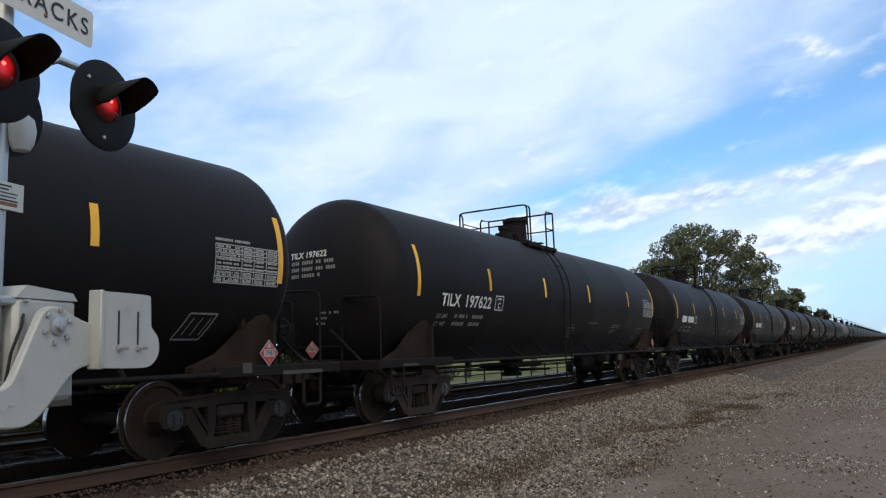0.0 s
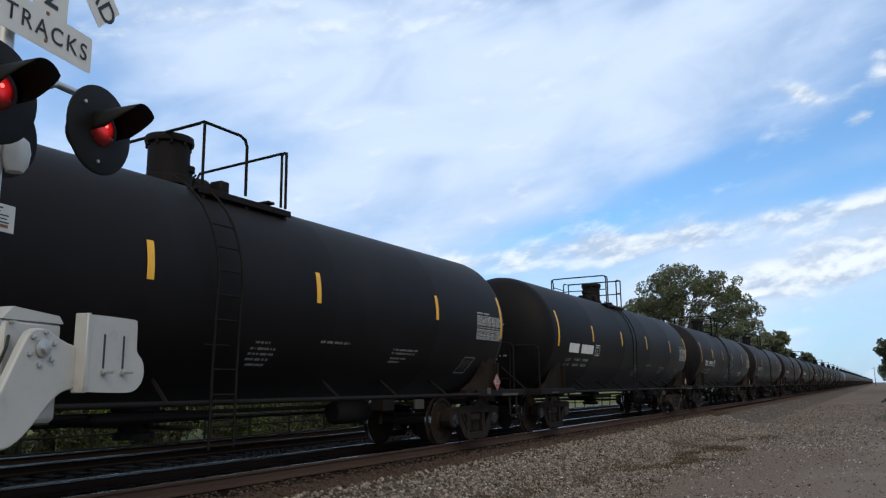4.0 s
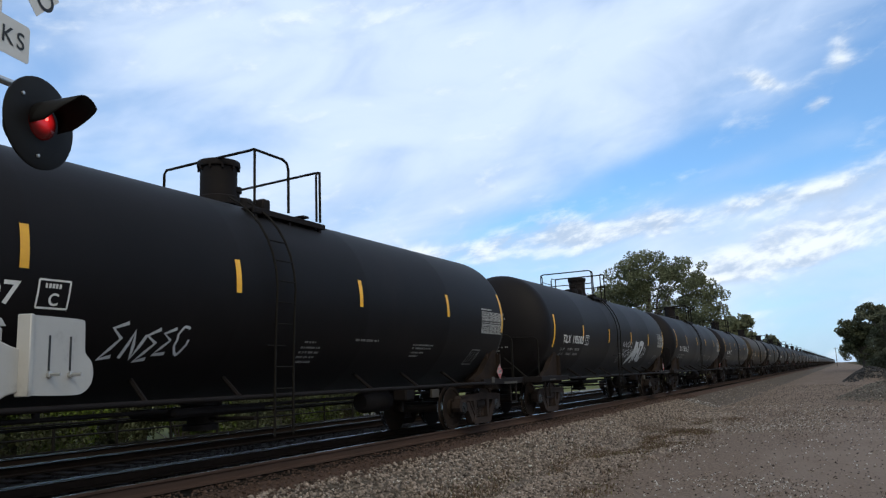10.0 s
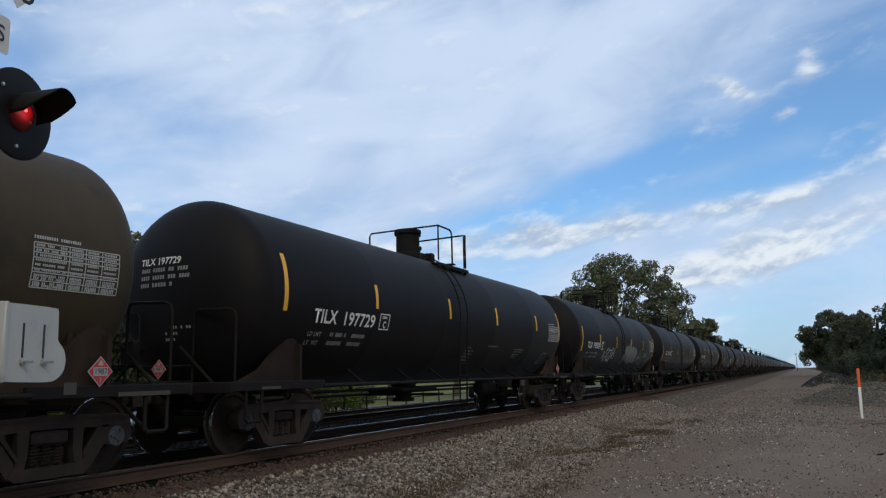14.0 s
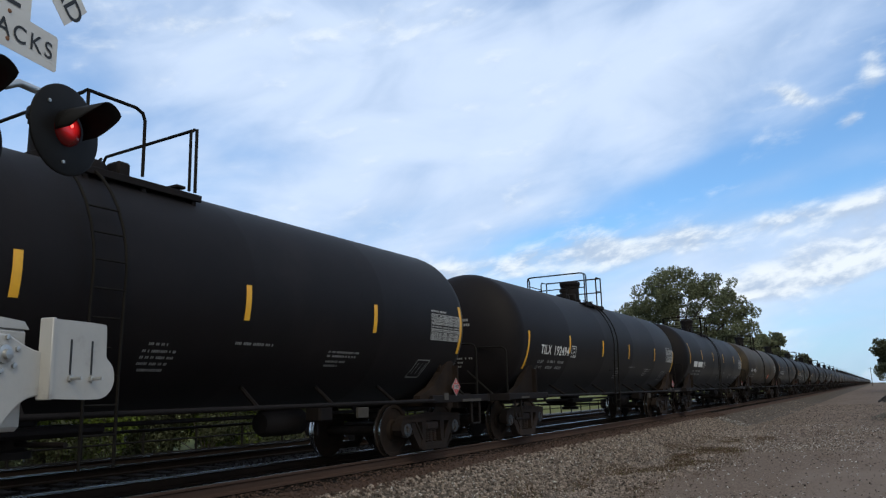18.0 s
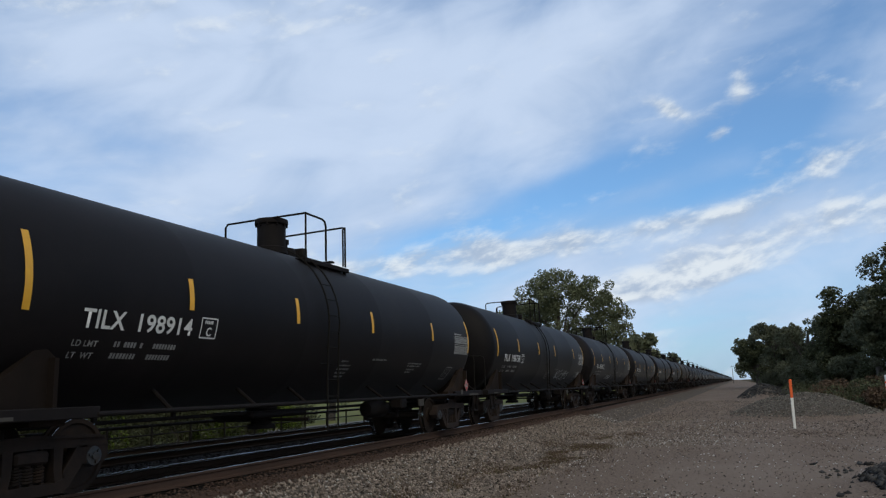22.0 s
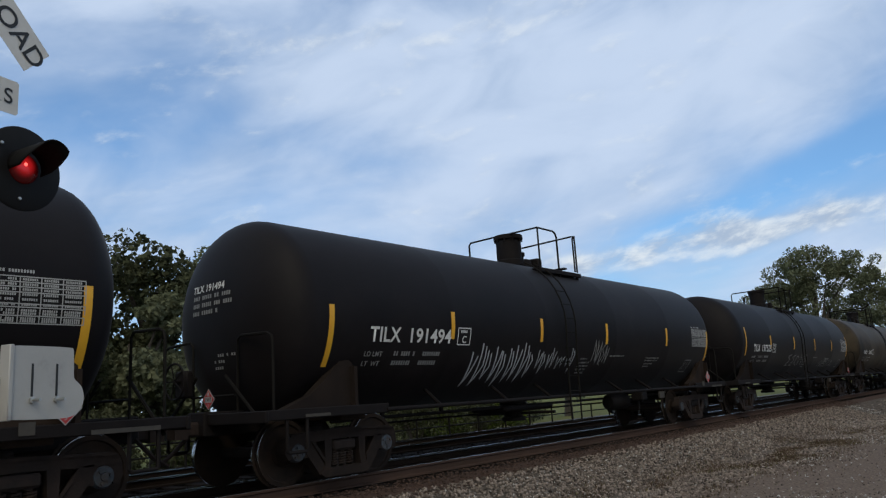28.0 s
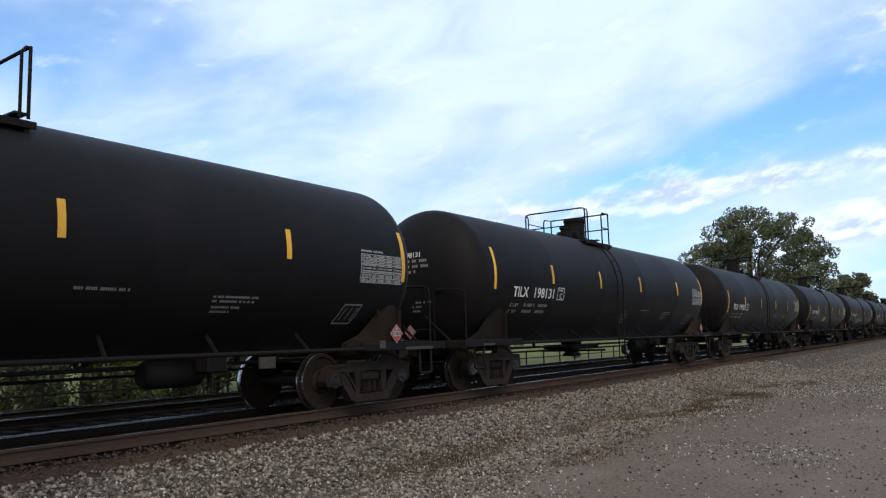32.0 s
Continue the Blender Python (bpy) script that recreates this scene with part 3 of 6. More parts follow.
def stones():
    """Loose ballast and chips, each an irregular lump."""
    rng = np.random.default_rng(4)
    base = np.array([(1, 0, 0), (-1, 0, 0), (0, 1, 0), (0, -1, 0), (0, 0, 1), (0, 0, -1)], float)
    tri = np.array([(0, 2, 4), (2, 1, 4), (1, 3, 4), (3, 0, 4), (2, 0, 5), (1, 2, 5), (3, 1, 5), (0, 3, 5)])

    def scatter(name, spots, size, material, label):
        n = len(spots)
        v = base[None] * rng.uniform(0.55, 1.25, (n, 6, 1)) * size[:, None, None] * np.array([1, 1, 0.75])
        v += rng.normal(0, 0.18, (n, 6, 3)) * size[:, None, None]
        a = rng.uniform(0, 2 * np.pi, n)
        c, s = np.cos(a)[:, None], np.sin(a)[:, None]
        x, y = v[:, :, 0] * c - v[:, :, 1] * s, v[:, :, 0] * s + v[:, :, 1] * c
        v = np.stack([x, y, v[:, :, 2]], -1) + spots[:, None]
        f = (tri[None] + 6 * np.arange(n)[:, None, None]).reshape(-1, 3)
        tagged(new(name, bulk(name, v.reshape(-1, 3), f, material)), label, "ballast", kind="stuff")

    def spots(n, xlo, xhi, ylo, yhi, power=1.0, keep=None):
        out = []
        while len(out) < n:
            x = rng.uniform(xlo, xhi)
            y = ylo + (yhi - ylo) * rng.uniform() ** power
            if keep and rng.uniform() > keep(x, y):
                continue
            out.append((x, y, ground_height(x, y) + 0.008))
        return np.array(out)

    patch = lambda x, y: max(0.06, 0.5 + 1.6 * noise.noise((x * 0.35, y * 0.22, 4)) - max(0, x - 3.4) * 0.16)
    p = spots(9000, 0.85, 2.0, 1, 40, 1.3)
    scatter("stained_ballast_stones", p, rng.uniform(0.012, 0.03, len(p)), RUSTSTONE, "rust-brown stained ballast stones beside the rail")
    p = spots(42000, 1.75, 5.0, 1, 36, 1.35, lambda x, y: 1 if x < 3.6 else max(0.1, 1 - (x - 3.6) * 0.7))
    scatter("ballast_stones", p, rng.uniform(0.016, 0.042, len(p)), STONE, "grey crushed ballast stones spilling down the shoulder")
    p = spots(30000, 3.4, 14.5, 2, 46, 1.3, patch)
    scatter("gravel", p, rng.uniform(0.008, 0.026, len(p)), STONE, "loose grey gravel scattered over the dirt")
    p = spots(13000, 2.0, 15, 26, 75, 1.2)
    scatter("far_gravel", p, rng.uniform(0.016, 0.045, len(p)), STONE, "grey gravel along the dirt road")
    p = spots(8000, 1.9, 12, 1, 38, 1.25, patch)
    scatter("pale_chips", p, rng.uniform(0.008, 0.025, len(p)), STONEPALE, "pale limestone chips among the gravel")
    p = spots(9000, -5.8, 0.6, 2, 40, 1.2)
    scatter("ballast_between_tracks", p, rng.uniform(0.018, 0.04, len(p)), OILSHADESTONE, "oily ballast stones with painted-in train shade between the two tracks")
    p = spots(6500, 7.6, 15.2, 34.5, 47.5, 1.0, lambda x, y: 1.0 if ground_height(x, y) > GROUND + 0.15 else 0.02)
    scatter("ballast_heap_stones", p, rng.uniform(0.02, 0.05, len(p)), HEAPSTONE, "grey ballast stones on the heap beside the dirt road")
    p = spots(3500, 8.0, 13.8, 69.5, 82.5, 1.0, lambda x, y: 1.0 if ground_height(x, y) > GROUND + 0.15 else 0.0)
    scatter("dark_heap_stones", p, rng.uniform(0.04, 0.1, len(p)), DARKROCK, "dark grey stone heap far along the dirt road")
    p = spots(5200, 9.9, 15.4, 10.8, 18.6, 1.0, lambda x, y: 1.0 if ground_height(x, y) > GROUND + 0.1 else 0.03)
    scatter("dark_rubble", p, rng.uniform(0.03, 0.09, len(p)), DARKROCK, "heap of dark broken asphalt rubble")


def blades(name, spots, height, material, label, rng, lean=0.35, width=0.012):
    n = len(spots)
    h = rng.uniform(0.5, 1.2, n) * height
    a = rng.uniform(0, 2 * np.pi, n)
    d = np.stack([np.cos(a), np.sin(a), 0 * a], -1)
    e = np.stack([-np.sin(a), np.cos(a), 0 * a], -1)
    w = width * rng.uniform(0.7, 1.4, n)[:, None]
    tip = spots + d * (rng.uniform(0, lean, n) * h)[:, None] + np.array([0, 0, 1]) * h[:, None]
    mid = spots + d * (rng.uniform(0, lean * 0.4, n) * h)[:, None] + np.array([0, 0, 0.55]) * h[:, None]
    v = np.stack([spots - e * w, spots + e * w, mid + e * w * 0.8, mid - e * w * 0.8, tip], 1)
    o = 5 * np.arange(n)[:, None]
    f = np.concatenate([o + np.array([0, 1, 2]), o + np.array([0, 2, 3]), o + np.array([3, 2, 4])])
    tagged(new(name, bulk(name, v.reshape(-1, 3), f, material)), label, "grass", kind="stuff")


def verges():
    rng = np.random.default_rng(9)
    def spots(n, fx, fy, keep=None):
        out = []
        while len(out) < n:
            x, y = rng.uniform(*fx), rng.uniform(*fy)
            if keep and rng.uniform() > keep(x, y):
                continue
            out.append((x, y, ground_height(x, y)))
        return np.array(out)
    blades("verge_grass", spots(24000, (-10.8, -7.3), (0, 48)), 0.5, GRASS, "tall green grass along the far verge", rng)
    def strip(x, y):
        """Weeds keep to a wavering strip along the foot of the ballast, in patches."""
        mid = 3.9 + 0.35 * noise.noise((0, y * 0.25, 3)) + 0.02 * max(0, y - 18)
        return math.exp(-((x - mid) / 0.75) ** 2) * max(0.0, 1.7 * noise.noise((x * 1.1, y * 0.45, 7)) + 0.6 * noise.noise((x * 3, y * 2, 2)))
    blades("dry_weeds", spots(15000, (2.4, 6.0), (4, 30), strip), 0.06, WEED, "thin brown dry weeds along the foot of the ballast", rng, 0.9, 0.005)
    blades("green_weeds", spots(2200, (2.4, 6.0), (4, 30), strip), 0.055, GRASS, "sparse green weeds among the dry ones", rng, 0.8, 0.004)
    stray = lambda x, y: max(0.0, noise.noise((x * 0.7, y * 0.3, 11)) - 0.25)
    blades("stray_weeds", spots(1800, (5.0, 13.0), (6, 34), stray), 0.045, WEED, "stray dry weeds on the dirt", rng, 0.9, 0.004)


# ---------------------------------------------------------------- trees
def leaves(rng, centres, radii, count, size):
    """Leaf clumps: small bent quads spread through lumpy balls."""
    pick = rng.choice(len(centres), count, p=radii ** 2 / (radii ** 2).sum())
    d = rng.normal(size=(count, 3))
    d /= np.linalg.norm(d, axis=1)[:, None]
    p = centres[pick] + d * (radii[pick] * rng.uniform(0.45, 1.08, count) ** 0.5)[:, None] * np.array([1, 1, 0.8])
    a = rng.normal(size=(count, 3))
    a /= np.linalg.norm(a, axis=1)[:, None]
    b = np.cross(a, rng.normal(size=(count, 3)))
    b /= np.linalg.norm(b, axis=1)[:, None]
    s = (size * rng.uniform(0.6, 1.4, count))[:, None]
    v = np.stack([p - a * s, p - b * s * 0.55, p + a * s, p + b * s * 0.55], 1).reshape(-1, 3)
    f = 4 * np.arange(count)[:, None] + np.array([0, 1, 2, 3])
    return v, f


def tree(x, y, h, spread, seed, count, size, leaf=None, label="leafy broad tree", low=0.28, lobes=None, trunk=None):
    rng = np.random.default_rng(seed)
    z0 = ground_height(x, y) - 0.1
    t = thing("tree", label, "tree", at=pose(x, y, z0))
    r0 = trunk or 0.035 * h
    tops = lobes or [(rng.uniform(-0.6, 0.6) * spread, rng.uniform(-0.6, 0.6) * spread, h * rng.uniform(low + 0.25, 0.9), spread * rng.uniform(0.25, 0.42)) for _ in range(11)]
    s = Shape()
    s.tube([(0, 0, 0), (0.02 * h, 0, h * 0.2), (0.0, 0.02 * h, h * 0.45), (0.02 * h, 0, h * 0.7)], r0, 8, taper=[r0 * 1.2, r0, r0 * 0.75, r0 * 0.3])
    part("trunk", s, BARK, t)
    s = Shape()
    for lx, ly, lz, lr in tops:
        b = h * rng.uniform(0.2, 0.45)
        s.tube([(0, 0, b), (lx * 0.45, ly * 0.45, b + (lz - b) * 0.55), (lx * 0.9, ly * 0.9, lz)], r0 * 0.4, 6, taper=[r0 * 0.5, r0 * 0.3, r0 * 0.08])
    part("limb", s, BARK, t)
    cs, rs = [], []
    for lx, ly, lz, lr in tops:
        for _ in range(24):
            d = rng.normal(size=3)
            d /= np.linalg.norm(d)
            q = rng.uniform(0.5, 1.1)
            cs.append((lx + d[0] * lr * q, ly + d[1] * lr * q, lz + d[2] * lr * q * 0.8))
            rs.append(lr * rng.uniform(0.2, 0.42))
    v, f = leaves(rng, np.array(cs), np.array(rs), count, size)
    part("crown", bulk("crown", v, f, leaf or LEAF), leaf or LEAF, t, "uneven leafy crown with gaps")
    return t


def shrub(x, y, h, spread, seed, count, size, leaf=None, label="bushy green shrub on the verge"):
    rng = np.random.default_rng(seed)
    t = thing("shrub", label, "shrub", at=pose(x, y, ground_height(x, y) - 0.05))
    s = Shape()
    cs, rs = [], []
    for _ in range(10):
        a, q = rng.uniform(0, 6.28), rng.uniform(0.1, 0.8) * spread
        z = h * rng.uniform(0.25, 0.8)
        cs.append((q * math.cos(a), q * math.sin(a), z))
        rs.append(rng.uniform(0.25, 0.45) * min(h, spread))
        s.tube([(0, 0, 0), (q * 0.4 * math.cos(a), q * 0.4 * math.sin(a), z * 0.5), (q * math.cos(a), q * math.sin(a), z)], 0.02, 5, taper=[0.03, 0.02, 0.006])
    part("stem", s, BARK, t)
    v, f = leaves(rng, np.array(cs), np.array(rs), count, size)
    part("foliage", bulk("foliage", v, f, leaf or SHRUB), leaf or SHRUB, t)
    return t


def plant_all():
    # the large tree beyond the train
    lobes = [(-6.6, 0, 8.2, 2.2), (-4.6, 0.5, 10.0, 2.6), (-2.4, -0.5, 12.2, 2.8), (0.3, 0.2, 13.6, 2.9), (2.4, 0.0, 12.0, 2.6), (-0.6, 1.0, 9.2, 3.2), (-3.4, 0, 7.6, 3.0),
             (3.0, 0.6, 8.4, 2.6), (5.4, 0, 13.0, 2.1), (6.4, 0.3, 10.6, 2.3), (8.0, 0, 9.6, 1.8), (7.6, -0.4, 7.4, 2.0), (5.2, 0.2, 6.6, 2.2), (-7.6, 0.3, 6.4, 1.6)]
    lobes = [(a * 1.04 - 0.5, b, c * 1.1, d * 1.1) for a, b, c, d in lobes]
    tree(-13.0, 100, 17.0, 9.0, 3, 50000, 0.15, LEAF, "large broad green tree beyond the track", lobes=lobes, trunk=0.5)
    tree(-9.0, 150, 11.5, 5, 4, 2600, 0.42, LEAF, "rounded green tree beyond the track")
    tree(-14, 205, 11.0, 6, 5, 1800, 0.5, LEAFHAZE, "distant dark green tree beyond the track")
    tree(-13, 250, 11.0, 7, 6, 1600, 0.6, LEAFHAZE, "distant dark green tree beyond the track")
    for i, (x, y, h, s) in enumerate(((-15, 4, 7.6, 3.4), (-16, 10.5, 8.4, 3.8), (-15.5, 15.5, 8.5, 4.0), (-15.8, 19.5, 8.4, 4.0), (-16.5, 24, 8.4, 3.8), (-16, 29, 7.2, 3.2), (-20.5, 36, 8.2, 3.8), (-21, 44, 7.6, 3.4), (-15, -3, 7.4, 3.4), (-22, 55, 8.0, 4), (-21, 66, 8.4, 4), (-13.5, 7.5, 6.0, 2.6), (-14, 13.5, 6.4, 2.6), (-14, 19.5, 6.2, 2.6), (-14.5, 26, 6.0, 2.6))):
        tree(x, y, h, s, 20 + i, 14000, 0.11, LEAFDARK if i % 3 else LEAF, "bushy dark green tree behind the far verge", low=0.1)
    for i in range(26):
        x, y = random.uniform(-13.2, -11.4), -1 + i * 1.35 + random.uniform(-0.5, 0.5)
        shrub(x, y, random.uniform(1.4, 2.6), random.uniform(1.2, 1.8), 50 + i, 2600, 0.06, LEAFDARK if i % 4 else SHRUB, "dark green shrub on the far verge" if i % 4 else "yellow-green shrub on the far verge")
    for i in range(14):
        shrub(-14 + random.uniform(-0.8, 0.8), -2 + i * 2.6, random.uniform(2.6, 3.6), random.uniform(1.6, 2.2), 200 + i, 4000, 0.08, LEAFDARK, "tall dark green bush behind the far verge")
    # wood on the right
    for i, (x, y, h, s) in enumerate(((12.5, 168, 9.5, 5), (16, 152, 11.5, 5.5), (20, 138, 13.5, 6), (24, 126, 15.5, 6.5), (29, 116, 18, 7), (34, 108, 19.5, 7.5), (40, 100, 20, 8), (31, 84, 15, 6), (38, 74, 17, 7), (46, 66, 18, 8), (14, 190, 10, 6), (19, 175, 12, 6), (28, 100, 14, 6), (34, 92, 16, 6), (25, 108, 11, 5), (22, 124, 10, 5))):
        tree(x, y, h, s, 80 + i, 12000, 0.21, LEAFHAZE if i % 3 else LEAFDARK, "tall dark green roadside tree", low=0.05)
    for i in range(34):
        q = i / 33
        x, y = 13 + 26 * q ** 1.3 + random.uniform(-1, 3), 172 - 118 * q + random.uniform(-4, 4)
        shrub(x, y, random.uniform(3.0, 5.5), random.uniform(2.8, 4.2), 120 + i, 4000, 0.15, LEAFHAZE if i % 3 else LEAFDARK, "dark overgrown roadside bush by the wood")
    for i in range(46):
        q = i / 45
        y = 23 + 50 * q + random.uniform(-1.5, 1.5)
        x = 14.0 + 2.5 * abs(math.sin(i * 1.9)) + 7 * (i % 3) * 0.5 * (1 - q * 0.3) - (1.5 if y > 44 else 0)
        shrub(x, y, random.uniform(0.7, 1.7), random.uniform(1.3, 2.1), 170 + i, 1500, 0.07, (WEED, LEAFDARK, LEAFDARK, WEED)[i % 4], ("rusty brown roadside weed bush", "dark green roadside brush", "dark green roadside brush", "rusty brown roadside weed bush")[i % 4])


def far_side():
    f = thing("fence", "dark pipe rail fence beyond the second track", "fence")
    for i in range(34):
        y = -6 + i * 1.8
        part("post", Shape().tube([(-8.3, y, -0.75), (-8.3, y, 0.42)], 0.035, 6), PIPE, f)
    for z in (-0.25, 0.08, 0.38):
        part("rail", Shape().tube([(-8.3, -6, z), (-8.3, 53.4, z)], 0.024, 6), PIPE, f)
    r = Shape().box((-14.6, 166, -0.9), (6.2, 260, 0.06), 0.01)
    solid("road", r, ASPHALT, "pale worn asphalt road beyond the second track", "road", kind="structure")


def marker(x, y, h, kind):
    z = ground_height(x, y)
    t = thing("marker_post", "white plastic marker post with an orange top" if kind else "white marker post with red bands near its top", "marker post", "marker posts", at=pose(x, y, z, 1.0, 0.6, 20))
    if kind:
        part("post", Shape().box((0, 0, h * 0.29), (0.1, 0.035, h * 0.68), 0.012), WHITEPLASTIC, t)
        part("top", Shape().box((0, 0, h * 0.81), (0.1, 0.036, h * 0.38), 0.012), ORANGE, t, "orange top sleeve")
    else:
        part("post", Shape().tube([(0, 0, -0.1), (0, 0, h)], 0.055, 12), WHITEPLASTIC, t)
        part("cap", Shape().lathe([(0.058, h - 0.03), (0.06, h), (0.04, h + 0.03), (0.0, h + 0.035)], 12), WHITEPLASTIC, t)
        for k in (0.9, 0.83):
            part("band", Shape().tube([(0, 0, h * k), (0, 0, h * k + 0.05)], 0.058, 12), ORANGE, t, "orange-red band")


def far_pole(x, y, h):
    t = thing("utility_pole", "distant grey utility pole beside the track", "utility pole", at=pose(x, y, -0.8))
    part("pole", Shape().tube([(0, 0, 0), (0, 0, h)], 0.14, 8, taper=[0.16, 0.1]), BARK, t)
    part("crossarm", Shape().box((0, 0, h - 0.6), (2.2, 0.1, 0.12), 0.01), BARK, t)


# ---------------------------------------------------------------- tank cars
TR, TZ, HEAD = 1.52, 2.432, 0.68
KNUCKLE, REAR, FORE = 2.2, 7.66, 7.3       # roundness of the heads; where the straight shell ends


def on_tank(y, z, lift=0.006):
    """A place on the near side of the shell (or its heads) at that height."""
    rr, over = TR, max(y - FORE, -y - REAR)
    if over > 0:
        rr = TR * max(0.0, 1 - min(1.0, over / HEAD) ** KNUCKLE) ** (1 / KNUCKLE)
    dz = max(-rr, min(rr, z - TZ))
    return (math.sqrt(max(0.0, rr * rr - dz * dz)) + lift, y, z)


def tank_mesh(material, rear):
    curve = [(TR * max(0.01, math.sin(u) ** (2 / KNUCKLE)), HEAD * max(0.0, math.cos(u)) ** (2 / KNUCKLE)) for u in [math.pi / 2 * i / 14 for i in range(15)]]
    prof = [(r, -rear - d) for r, d in curve]
    # weld beads stand a little proud of the plates
    for y in (-4.6, -1.55, 1.55, 4.6):
        prof += [(TR, y - 0.03), (TR + 0.0015, y), (TR, y + 0.03)]
    prof += [(r, FORE + d) for r, d in reversed(curve)]
    return Shape().lathe(prof, 64, (0, 0, TZ), "Y").mesh("tank", material, 50)


def patch(y0, y1, z0, z1, ny=1, nz=4, lift=0.006, slant=0.0, thick=0.003):
    s = Shape()
    vs, fs = [], []
    for i in range(ny + 1):
        for j in range(nz + 1):
            z = z0 + (z1 - z0) * j / nz
            vs.append(on_tank(y0 + (y1 - y0) * i / ny + slant * (z - z0), z, lift))
    for i in range(ny):
        for j in range(nz):
            a = i * (nz + 1) + j
            fs.append((a, a + nz + 1, a + nz + 2, a + 1))
    return s.add(vs, fs)


def on_head(u, z, lift=0.008, rear=REAR):
    """A place on the rear head, u metres across from the car's axis towards the near side."""
    r = min(0.98, math.hypot(u, z - TZ) / TR)
    return (u, -rear - HEAD * (1 - r ** KNUCKLE) ** (1 / KNUCKLE) - lift, z)


def text_mesh(text, y, z, size, material, name="lettering", width=1.0, head=False, spread=1.0, end=None):
    c = bpy.data.curves.new(name, "FONT")
    c.body, c.size, c.align_x, c.fill_mode = text, size, "LEFT", "FRONT"
    c.offset = size * 0.02
    c.space_character = spread
    o = bpy.data.objects.new(name, c)
    scene.collection.objects.link(o)
    bpy.context.view_layer.update()
    me = bpy.data.meshes.new_from_object(o.evaluated_get(bpy.context.evaluated_depsgraph_get()))
    bpy.data.objects.remove(o)
    bpy.data.curves.remove(c)
    if end is not None:
        y = end - width * max(v.co.x for v in me.vertices)
    for v in me.vertices:
        v.co = on_head(y + v.co.x * width, z + v.co.y, rear=head) if head else on_tank(y + v.co.x * width, z + v.co.y, 0.009)
    me.materials.clear()
    me.materials.append(material)
    return me


def bars(lines, material_lift=0.007, solid_bar=False):
    """Unreadable small writing as rows of short plain bars: (y, z, length, height)."""
    s = Shape()
    rng = random.Random(len(lines))
    for y, z, length, height in lines:
        step = height * 0.85
        n = max(1, int(length / step))
        if height > 0.1 or height < 0.012 or solid_bar:
            p = patch(y, y + length, z, z + height, max(1, int(length / 0.5)), 1, material_lift)
            s.add(p.v, p.f)
            continue
        for i in range(n):
            if n > 8 and rng.random() < 0.14:
                continue
            p = patch(y + i * step, y + i * step + step * rng.uniform(0.62, 0.8), z, z + height, 1, 1, material_lift)
            s.add(p.v, p.f)
    return s


def head_bars(rear):
    s = Shape()
    rng = random.Random(5)
    for i, words in enumerate(((0.2, 0.26, 0.12, 0.2), (0.2, 0.26, 0.16, 0.2), (0.2, 0.3, 0.06))):
        z, u = 2.74 - 0.115 * i, -0.58
        for w in words:
            n = max(1, int(w / 0.05))
            for j in range(n):
                a, b = u + w * j / n, u + w * (j + 0.72) / n
                s.add([on_head(*q, rear=rear) for q in ((a, z), (b, z), (b, z + 0.062), (a, z + 0.062))], [(0, 1, 2, 3)])
            u += w + 0.06
    for i, (u, w) in enumerate(((0.05, 0.42), (-0.1, 0.34), (-0.05, 0.2))):
        for j in range(int(w / 0.05)):
            a, z = u + 0.05 * j, 1.86 - 0.09 * i
            if rng.random() < 0.8:
                s.add([on_head(*q, rear=rear) for q in ((a, z), (a + 0.034, z), (a + 0.034, z + 0.04), (a, z + 0.04))], [(0, 1, 2, 3)])
    return s


def stroke(points, w, lift=0.007):
    """A painted stroke on the shell through (y, z) points."""
    s = Shape()
    pts = []
    for i in range(len(points) - 1):
        (a, b), (c, d) = points[i], points[i + 1]
        k = max(1, int(math.hypot(c - a, d - b) / 0.12))
        pts += [(a + (c - a) * j / k, b + (d - b) * j / k) for j in range(k)]
    pts.append(points[-1])
    vs, fs = [], []
    for i, (a, b) in enumerate(pts):
        p, q = pts[max(0, i - 1)], pts[min(len(pts) - 1, i + 1)]
        dx, dz = q[0] - p[0], q[1] - p[1]
        l = math.hypot(dx, dz) or 1
        nx, nz = -dz / l * w / 2, dx / l * w / 2
        vs += [on_tank(a + nx, b + nz, lift), on_tank(a - nx, b - nz, lift)]
        if i:
            fs.append((2 * i - 2, 2 * i - 1, 2 * i + 1, 2 * i))
    return s.add(vs, fs)


MESH = {}


def shared(key, make):
    if key not in MESH:
        MESH[key] = make()
    return MESH[key]


def wheelset_mesh():
    s = Shape().tube([(-1.02, 0, 0), (1.02, 0, 0)], 0.085, 12)
    for sx in (-1, 1):
        prof = [(0.12, 0.67), (0.36, 0.672), (0.485, 0.675), (0.487, 0.70), (0.459, 0.712), (0.457, 0.80), (0.40, 0.802), (0.385, 0.775), (0.2, 0.76), (0.17, 0.81), (0.1, 0.812)]
        s.lathe([(r, sx * h) for r, h in prof], 36, axis="X")
    return s.mesh("wheelset", WHEEL, 35)


def tread_mesh(sx):
    s = Shape()
    if sx:
        s.lathe([(0.459, sx * 0.715), (0.4605, sx * 0.716), (0.4595, sx * 0.795), (0.456, sx * 0.796)], 40, axis="X", cap=False)
        s.lathe([(0.4855, sx * 0.676), (0.489, sx * 0.688), (0.4855, sx * 0.701)], 40, axis="X", cap=False)
    return s.mesh("tread", TREAD, 60)


